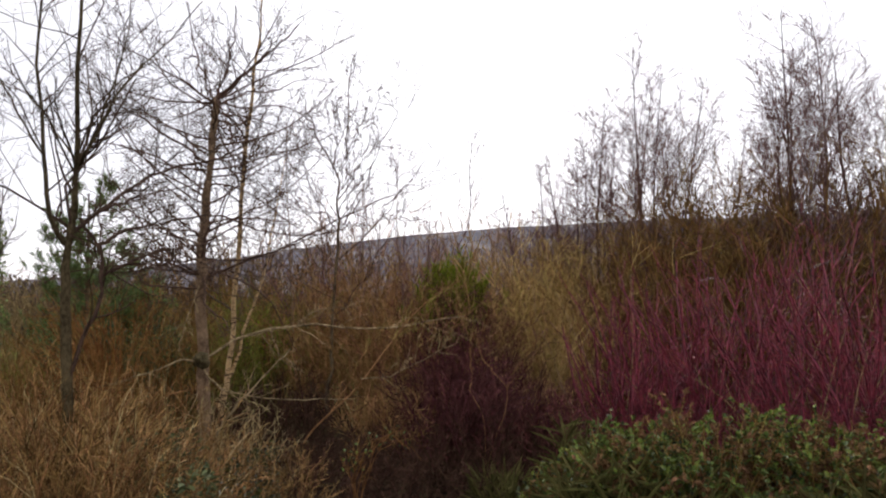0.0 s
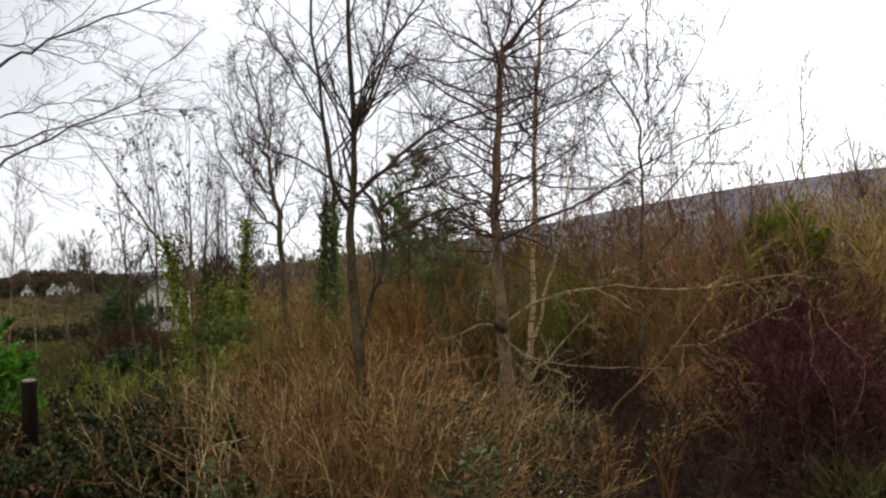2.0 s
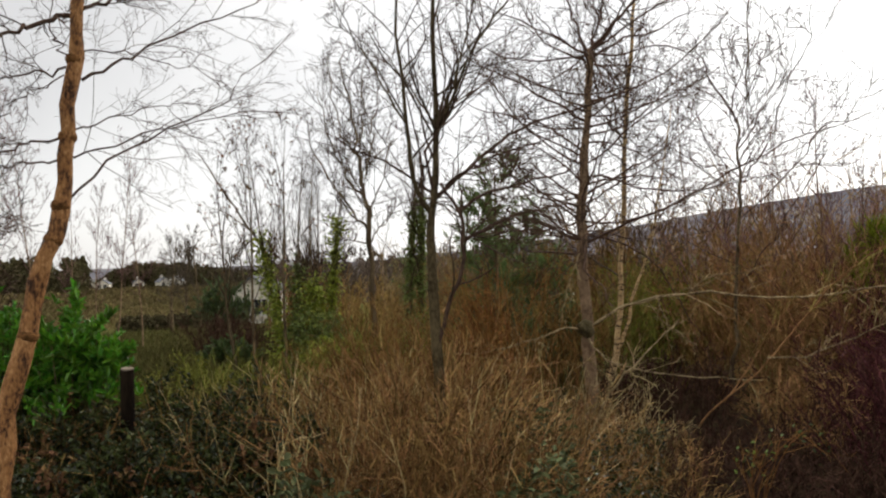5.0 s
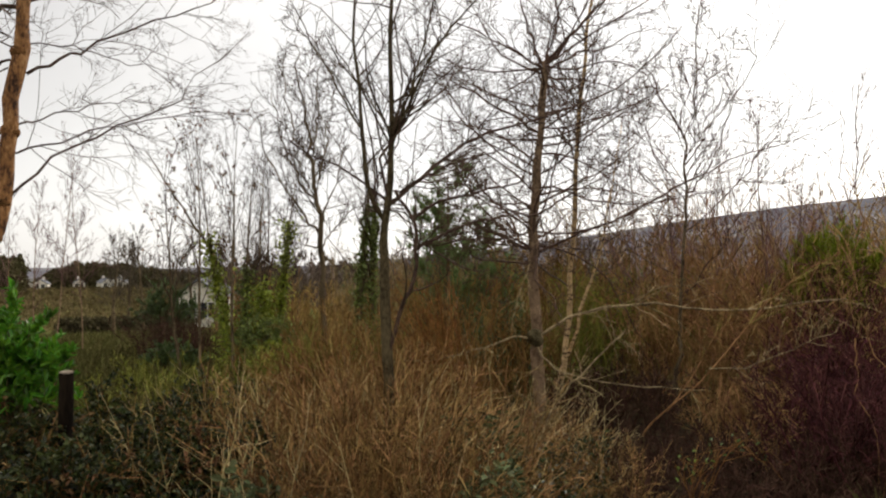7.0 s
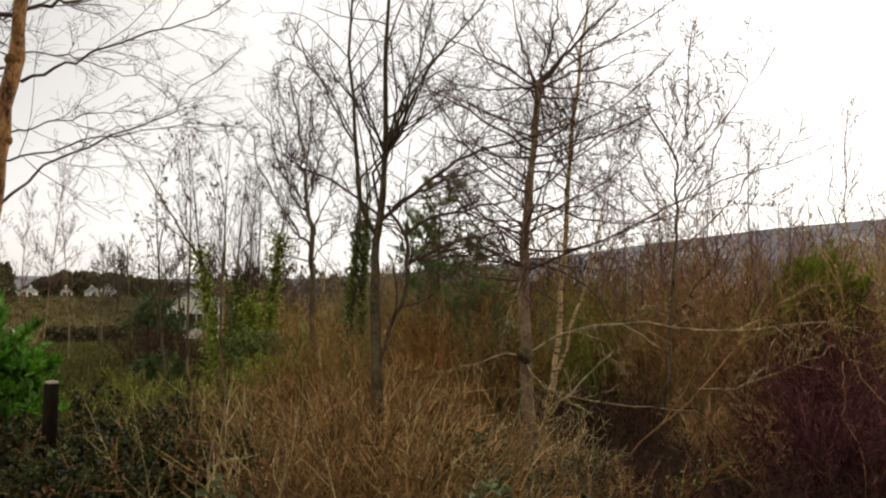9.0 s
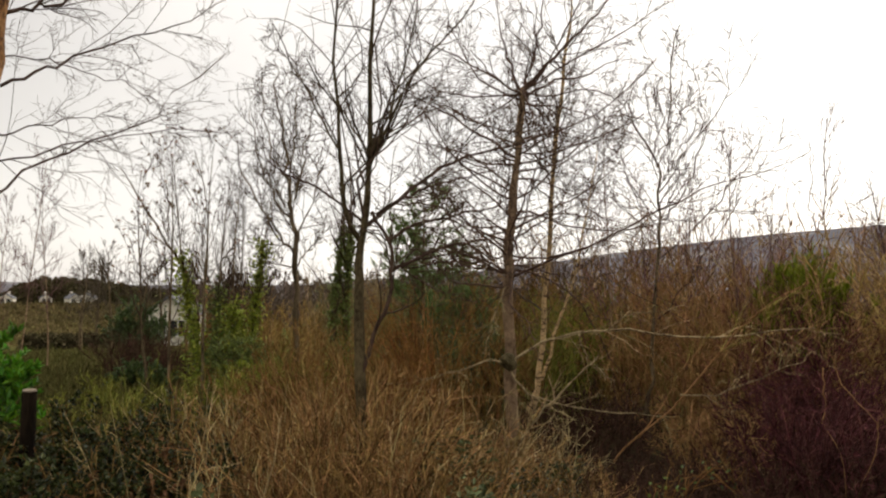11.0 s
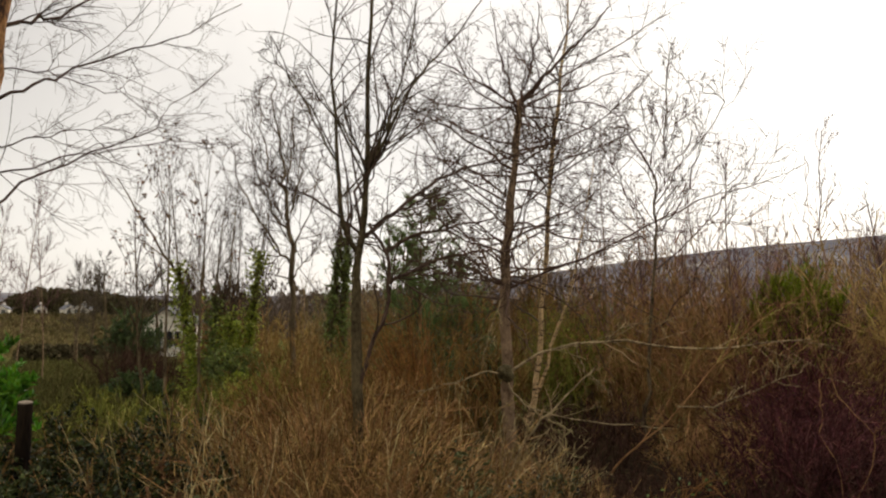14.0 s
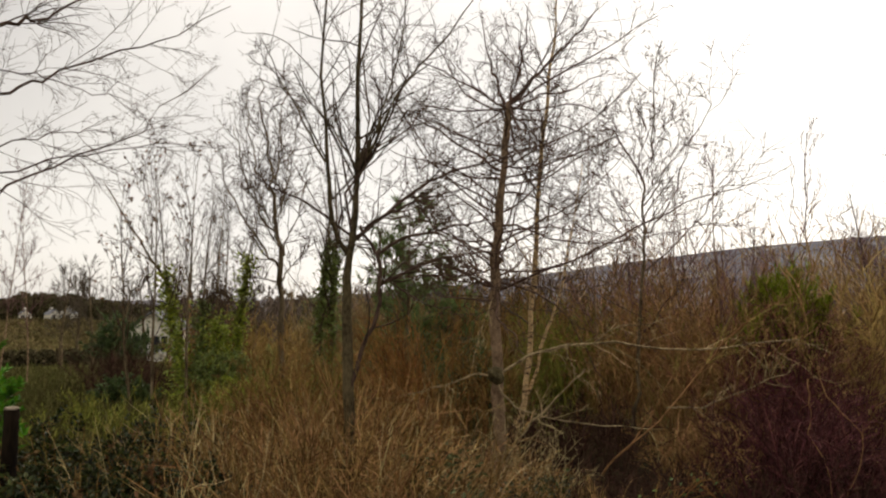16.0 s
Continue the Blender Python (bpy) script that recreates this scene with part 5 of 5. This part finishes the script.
stem_mass("green_scrub", 219, "yellow-green shoots of young broom in the scrub", "stalks", (11, 18.5), (11.4, 13), 80, 2.2, M_TWIG_GREEN, 0.006, 0.24, 6, 0.2, rmin=0.0045, fine=2, wob=0.08)
# low fill whose dark colour paints the hollow's shade
stem_mass("hollow_brushwood", 220, "dead brushwood filling the hollow, its shade put into the colour", "stalks", (13, 34), (4.7, 7.2), 420, 0.62, M_BRUSH_SHADED, 0.0055, 0.6, 6, -0.05, rmin=0.0036, fine=2, wob=0.18)

# the red thicket: separate shrubs fanning from their stools
shrub_rng = np.random.default_rng(210)
for i_ in range(26):
    az_ = 41.3 + 25.5 * (i_ % 13) / 12 + shrub_rng.uniform(-0.8, 0.8)
    d_ = (6.7 if i_ < 13 else 8.3) + shrub_rng.uniform(-0.4, 0.4)
    h_ = (1.5 if az_ < 43.5 else 1.95 if az_ < 48 else 2.2) + 0.4 * (i_ >= 13)
    stem_mass("red_dogwood", 300 + i_, "red-stemmed dogwood bush, leafless, fanning from its stool", "shrub", (az_ - 2.6, az_ + 2.6), (d_ - 0.35, d_ + 0.35), 17, h_ * 1.0, M_STEM_RED, 0.0100, 0.24, 3, 0.12, "red dogwood bushes", "", 0.0040, 0.45, 0.012, fine=1, single=14, fan=0.6, wob=0.12)
# tangles over the hollow; the front ones have shade painted into their colour
for i_, (az_, d_, n_, h_, m_) in enumerate((((20, 25), (6.8, 9.5), 110, 0.9, M_TWIG_RUSSET), ((24.5, 29), (6.2, 9.0), 150, 1.1, M_TANGLE_SHADED), ((28, 33), (6.0, 9.0), 170, 1.2, M_TANGLE_SHADED), ((32, 36.5), (6.0, 8.6), 150, 1.0, M_TANGLE_SHADED), ((36, 41), (6.2, 8.4), 110, 0.85, M_STEM_MAROON), ((25.5, 33.5), (9.2, 10.6), 190, 2.15, M_STEM_MAROON), ((26, 36), (5.6, 7.0), 150, 0.7, M_BRUSH_SHADED))):
    stem_mass("maroon_tangle", 221 + i_, "maroon tangle of leafless stems, darkest where shade is coloured in" if m_ in (M_STEM_MAROON, M_TANGLE_SHADED) else "brown tangle of leafless stems", "shrub", az_, d_, n_, h_, m_, 0.0065, 0.34, 6, 0.0, "maroon tangles", "", 0.0040, 0.45, 0.0, fine=2, wob=0.16, single=14)

# thickets behind: willow and birch scrub, olive to tan
for i_, (az_, d_, n_, h_, m_) in enumerate((
        ((32, 37), (9.6, 13), 136, 2.9, M_TWIG_TAN), ((36, 42), (9.6, 13), 151, 3.0, M_TWIG_TAN), ((41, 47), (10.2, 14), 230, 2.9, M_SCRUB_BROWN), ((46, 52), (10.2, 14), 300, 3.7, M_SCRUB_BROWN), ((51, 58), (10, 14), 330, 4.0, M_SCRUB_BROWN), ((57, 68), (10, 14), 310, 4.1, M_SCRUB_BROWN),
        ((20, 28), (9.5, 13.5), 190, 2.5, M_TWIG_RUSSET), ((16, 22), (10, 13.5), 150, 2.5, M_TWIG_RUSSET), ((10, 13.5), (10, 13), 80, 2.0, M_TWIG_GREEN), ((13, 17), (10.5, 14), 90, 1.9, M_SCRUB_BROWN), ((4, 10), (10, 14), 140, 1.9, M_SCRUB_BROWN), ((-5, 4), (10.5, 15), 136, 1.6, M_SCRUB_BROWN), ((-12, -4), (11, 15), 122, 1.5, M_SCRUB_BROWN),
        ((-34, -23), (9, 13), 108, 0.55, M_TWIG_GREEN), ((-24, -12), (8.5, 12.5), 151, 0.9, M_TWIG_GREEN))):
    stem_mass("scrub_thicket", 231 + i_, "leafless willow and birch scrub, olive to tan", "shrub", az_, d_, n_, h_, m_, 0.0080, 0.24, 6, 0.12, "scrub thickets", "", 0.0060, 0.45, 0.02, fine=2, single=16, wob=0.14)
for i_, (az_, d_, n_, h_, m_) in enumerate((
        ((5, 20), (15, 24), 260, 4.0, M_SCRUB_BROWN), ((18, 34), (15, 24), 270, 4.3, M_TWIG_RUSSET), ((32, 48), (15.5, 22), 216, 3.6, M_TWIG_ORANGE), ((46, 68), (15.5, 22), 244, 3.9, M_SCRUB_BROWN), ((-8, 6), (20, 28), 250, 3.5, M_SCRUB_DULL), ((-13, -7), (18, 28), 108, 2.2, M_TWIG_ORANGE))):
    stem_mass("scrub_thicket", 251 + i_, "deeper leafless scrub, brown and grey", "shrub", az_, d_, n_, h_, m_, 0.015, 0.16, 5, 0.15, "scrub thickets", "", 0.011, 0.3, 0.02, fine=2, single=16, wob=0.09)

# weeping clump of rust-coloured bracken between the trees
wp_rng = np.random.default_rng(271)
weep_at = spot(1.3, 7.6)
weep = thing("bracken_clump", weep_at, "tall clump of drooping rust-brown dead fronds", "fern", "leafy undergrowth")
wa_ = wp_rng.uniform(0, 6.28, 130)
ww_ = np.stack([0.15 * np.cos(wa_) - 0.20, 0.15 * np.sin(wa_), np.ones(130)], 1)
wl_, wr_ = run(wp_rng, np.array(weep_at) + wp_rng.normal(0, 0.09, (130, 3)) * np.array([1, 1, 0]), ww_, wp_rng.uniform(1.7, 2.25, 130), 0.0042, 9, 0.06, -0.03, 0.4)
wl_[..., 2] -= 0.35 * np.maximum(np.linspace(0, 1, 9) - 0.55, 0)[None] ** 1.2 * 2
woody("fronds", [(wl_, wr_)], M_FROND, weep, 3, kind="stuff")
woody("leaflet_fringe", [run(wp_rng, *sprout(wp_rng, wl_, wr_, 5, 0.35, 1.0, 40, 0.10, 0.3, -0.2, 0.6, 0.0034), 3, 0.1, -0.1, 0.4)], M_FROND, weep, 3, kind="stuff", smooth=False)

# ground leaves: bramble, coloured dark for the shade down there, and grass carpets between the stalks


def carpet(name, seed, az, d, n, size, aspect, material, label, zlo, zhi, up=0.3):
    rng = np.random.default_rng(seed)
    azs, ds = rng.uniform(*az, n), np.sqrt(rng.uniform(d[0] ** 2, d[1] ** 2, n))
    p = np.array([spot(a, q) for a, q in zip(azs, ds)])
    hump = np.array([0.6 + 0.8 * noise.noise((x * 0.9, y * 0.9, seed * 0.37)) for x, y, _ in p])
    p[:, 2] += np.clip(hump, 0.15, 1.3) * rng.uniform(zlo, zhi, n)
    way = unit(rng.normal(0, 1, (n, 3)) * np.array([1, 1, 0.5]) + np.array([0, 0, up]))
    s = rng.uniform(0.6, 1.3, n) * size
    ob = leafy(name, rng, p, way, s, s * aspect, material, None, label)
    return tagged(ob, "", "undergrowth", "leafy undergrowth")


carpet("bramble_leaves", 282, (-38, -8), (3.6, 8.0), 10000, 0.042, 0.66, M_LEAF_SHADED, "bramble leaves carpeting the bank, coloured dark for their shade", 0.1, 0.55)
carpet("bramble_leaves", 283, (-15, 13), (3.6, 6.5), 9500, 0.045, 0.66, M_LEAF_SHADED, "sparse bramble leaves among dead stalks", 0.05, 0.45)
carpet("leaf_litter", 284, (-40, 12), (3.4, 10), 9000, 0.06, 0.7, M_LEAF_DEAD, "brown leaf litter on the bank", 0.0, 0.18, 0.0)
carpet("bramble_sprays", 288, (-17, 6), (3.4, 4.9), 5200, 0.052, 0.62, M_LEAF_SAGE, "grey-green bramble leaves among the stalks", 0.15, 0.75)
carpet("grass_tufts", 285, (-36, -10), (8.5, 22), 14000, 0.34, 0.045, M_GRASS, "rough winter grass behind the brambles", 0.0, 0.15, 1.6)
carpet("grass_tufts", 286, (37.5, 68), (3.7, 5.4), 3600, 0.26, 0.035, M_GRASS, "grass grown up through the bramble mound", 0.2, 0.75, 0.9)
carpet("grass_tufts", 287, (31, 34), (4.6, 5.3), 260, 0.30, 0.035, M_GRASS, "tuft of green grass in the dark hollow", 0.0, 0.1, 1.6)

# arching shoot with small pale leaves at the hollow's edge
ar_rng = np.random.default_rng(291)
arch = thing("arching_briar", spot(19.5, 4.3), "reddish arching briar with a few small green leaves", "shrub", "leafy undergrowth")
ax_ = np.array(spot(19.5, 4.3))
arch_lines = np.concatenate([smooth_line(ar_rng, [ax_, ax_ + np.array([0.02 * i, 0.05, 0.34]), ax_ + np.array([0.05 + 0.07 * i, 0.0, 0.60 + 0.03 * i]), ax_ + np.array([0.14 + 0.11 * i, 0, 0.64 - 0.02 * i * i])], 12, 0.006) for i in (-2, -1, 0, 1, 2, 3)])
arch_r = np.linspace(0.0042, 0.0018, 12)[None].repeat(6, 0)
for i_ in range(6):
    woody("stem", [(arch_lines[i_:i_ + 1], arch_r[i_:i_ + 1])], M_BRACKEN, arch, 5)
woody("brushwood", twiggery(ar_rng, arch_lines, arch_r, (6, 0.3, 1, 40, 0.25, 0.3, 0.1, 0.1, 0, 0.002), (2, 0.3, 1, 40, 0.4, 0.3, 0, 0.1, 0, 0.0015)), M_BRACKEN, arch, 4, kind="stuff")
p_, w_ = along(ar_rng, arch_lines, 6, 0.4, 1.0, 0.03)
leafy("leaves", ar_rng, p_, w_ + ar_rng.normal(0, 0.7, w_.shape), 0.030, 0.018, M_LEAF_BRAMBLE, arch, "small pale green leaves")

# ---- fence post ----
post_at = Vector((-2.365, 4.52, ground_z(-2.365, 4.52)))
fence_post = thing("fence_post", post_at, "weathered round wooden fence post among brambles", "fence post")
pb = bmesh.new()
top_z = 0.925 - post_at.z
bmesh.ops.create_cone(pb, cap_ends=True, segments=20, radius1=0.046, radius2=0.042, depth=top_z + 0.1)
bmesh.ops.bevel(pb, geom=[e for e in pb.edges if abs(e.verts[0].co.z - e.verts[1].co.z) < 1e-4], offset=0.004, segments=2, affect="EDGES")
for v_ in pb.verts:
    v_.co.x += 0.004 * noise.noise(v_.co * 9)
bmesh.ops.transform(pb, matrix=Matrix.Translation(post_at + Vector((0, 0, (top_z - 0.1) / 2))), verts=pb.verts)
part("shaft", pb, M_POST, fence_post)
pc = bmesh.new()
bmesh.ops.create_cone(pc, cap_ends=True, segments=20, radius1=0.040, radius2=0.038, depth=0.008)
bmesh.ops.transform(pc, matrix=Matrix.Translation((-2.365, 4.52, 0.928)) @ Euler((0.06, 0.05, 0)).to_matrix().to_4x4(), verts=pc.verts)
part("end_grain", pc, M_POST_TOP, fence_post, "greyed sawn end grain")


# ---- houses, far down the field ----
def box(bm, x0, x1, y0, y1, z0, z1):
    r = bmesh.ops.create_cube(bm, size=1)
    bmesh.ops.transform(bm, matrix=Matrix.LocRotScale(((x0 + x1) / 2, (y0 + y1) / 2, (z0 + z1) / 2), None, (x1 - x0, y1 - y0, z1 - z0)), verts=r["verts"])


def house(az, d, w, depth, wall, roof, turn, label, storeys=1, bays=2):
    """A rendered house with gables, slate roof, chimney, and windows with frames."""
    at = spot(az, d)
    ob = thing("house", at, label, "house", "houses in the valley")
    made = []

    def add(name, fill, mat, parent=None, lab=""):
        bm = bmesh.new()
        fill(bm)
        me = bpy.data.meshes.new(name)
        bm.to_mesh(me)
        bm.free()
        me.materials.append(mat)
        o = new(name, me)
        o.parent = parent or ob
        made.append(o)
        return tagged(o, lab)

    def body(bm):
        pr = [(-w / 2, -0.3), (w / 2, -0.3), (w / 2, wall), (0, wall + roof), (-w / 2, wall)]
        fr = [bm.verts.new((x, -depth / 2, z)) for x, z in pr]
        bk = [bm.verts.new((x, depth / 2, z)) for x, z in pr]
        bm.faces.new(fr)
        bm.faces.new(bk[::-1])
        for i in range(5):
            bm.faces.new((fr[i], bk[i], bk[(i + 1) % 5], fr[(i + 1) % 5]))
        bmesh.ops.recalc_face_normals(bm, faces=bm.faces)

    add("wall", body, M_RENDER)
    sl = math.hypot(w / 2, roof)
    for s in (-1, 1):
        def slope(bm, s=s):
            r = bmesh.ops.create_cube(bm, size=1)
            m = Matrix.Translation((s * (w / 4 + 0.1), 0, wall + roof / 2 + 0.05)) @ Euler((0, s * math.atan2(roof, w / 2), 0)).to_matrix().to_4x4() @ Matrix.Diagonal((sl + 0.4, depth + 0.5, 0.12, 1))
            bmesh.ops.transform(bm, matrix=m, verts=r["verts"])
        add("roof", slope, M_SLATE)
    ch = add("chimney", lambda bm: box(bm, -0.35, 0.35, depth / 2 - 0.9, depth / 2 - 0.2, wall + roof - 0.3, wall + roof + 0.8), M_RENDER)
    for st in range(storeys):
        for b in range(bays):
            cx = (b + 0.5) / bays * w * 0.8 - w * 0.4
            z0 = 0.9 + st * 2.5
            if z0 + 1.1 > wall + roof * 0.5:
                continue
            wo = add("window", lambda bm: box(bm, cx - 0.5, cx + 0.5, -depth / 2 - 0.03, -depth / 2 + 0.05, z0, z0 + 1.15), M_GLASS)
            for fx in (cx - 0.55, cx, cx + 0.55):
                add("window_frame", lambda bm, fx=fx: box(bm, fx - 0.04, fx + 0.04, -depth / 2 - 0.06, -depth / 2 + 0.02, z0 - 0.05, z0 + 1.2), M_FRAME, wo)
            add("window_sill", lambda bm: box(bm, cx - 0.65, cx + 0.65, -depth / 2 - 0.12, -depth / 2, z0 - 0.14, z0 - 0.05), M_FRAME, wo)
    ob.rotation_euler = (0, 0, radians(turn))
    return ob


house(-18.2, 62, 3.5, 7.0, 2.5, 1.25, 8, "white rendered house gable with slate roof, half hidden by saplings", 1, 2)
for az_, d_, w_, dp_, wl2_, rf_, tn_ in ((-24.3, 255, 4.6, 7, 2.4, 1.5, 12), (-25.2, 258, 3.6, 6, 2.2, 1.4, 40), (-26.9, 262, 3.2, 6, 2.2, 1.3, 30), (-30.4, 255, 5.0, 7, 2.2, 1.4, 40), (-29.2, 260, 4.0, 6, 2.2, 1.3, 20)):
    house(az_, d_, w_, dp_, wl2_, rf_, tn_, "small white house at the edge of the far wood", 1, 2)


# ---- far woods and hedges: many small clumps ----
def wood_belt(name, seed, az, d, n, size, height, material, label, cone=0.6, fleck=0.0017, k=100, tall=1.0, profile=None):
    """Tree heads without number, each a loose cluster of small flecks; tall flecks read as bare boughs."""
    rng = np.random.default_rng(seed)
    vs, fs, base = [], [], 0
    for _ in range(n):
        q0 = rng.uniform(*d)
        az0 = rng.uniform(*az)
        at = np.array(spot(az0, q0))
        h, r = height * rng.uniform(0.6, 1.1), size * rng.uniform(0.6, 1.3)
        h *= lerp_table(az0, profile) if profile else 1
        z = rng.uniform(0, 1, k)
        a = rng.uniform(0, 6.28, k)
        q = r * np.clip((1 - z) ** cone, 0.05, 1) * rng.uniform(0.3, 1.1, k)
        c = at + np.stack([q * np.cos(a), q * np.sin(a), z * h], 1)
        s = fleck * q0
        e1 = rng.normal(0, 1, (k, 3)) * s * np.array([0.6, 0.6, tall])
        e2 = rng.normal(0, 1, (k, 3)) * s / tall
        vs.append(np.stack([c + e1, c + e2, c - e1, c - e2], 1).reshape(-1, 3))
        fs.append(base + np.arange(k * 4).reshape(k, 4))
        base += k * 4
    ob = new(name, mesh_of(name, np.concatenate(vs), np.concatenate(fs), material))
    return tagged(ob, label, "wood", kind="stuff")


wood_belt("far_wood", 301, (-29.6, -16), (272, 300), 520, 2.6, 8.6, M_WOOD_FAR, "dark rounded wood behind the far houses", 0.35, 0.0012, 120, profile=[(-29.6, 0.3), (-28.6, 0.7), (-27.2, 1.0), (-24.5, 0.98), (-22, 0.78), (-19.7, 0.6), (-16, 0.45)])
wood_belt("far_wood", 302, (-42, -30.5), (215, 250), 190, 3.0, 9.8, M_WOOD_FAR, "dark wood beyond the field", 0.4)
wood_belt("far_wood", 303, (-17, 12), (90, 170), 460, 2.2, 7.4, M_WOOD_BARE, "brown leafless wood across the valley", 0.4, 0.0016, 80, 2.0)
wood_belt("far_wood", 304, (8, 70), (60, 160), 520, 2.4, 5.0, M_WOOD_BARE, "brown leafless wood below the ridge", 0.4, 0.0016, 70, 2.0)
wood_belt("field_hedge", 305, (-28, -19.5), (52, 56), 260, 0.55, 0.95, M_HEDGE, "dark hedge across the field", 0.4, 0.0013, 90)
wood_belt("valley_scrub", 306, (-36, -20.5), (62, 250), 520, 2.6, 1.2, M_VALLEY, "brown leafless scrub on the valley side", 0.4, 0.0012, 80, 1.4)
wood_belt("valley_scrub", 307, (-20.5, -13), (74, 250), 260, 2.6, 1.2, M_VALLEY, "brown leafless scrub below the far houses", 0.4, 0.0012, 80, 1.4)
carpet("grass_tufts", 289, (-36, -13), (20, 40), 8000, 0.5, 0.07, M_GRASS, "coarse tussocks across the rough field", 0.0, 0.1, 1.2)
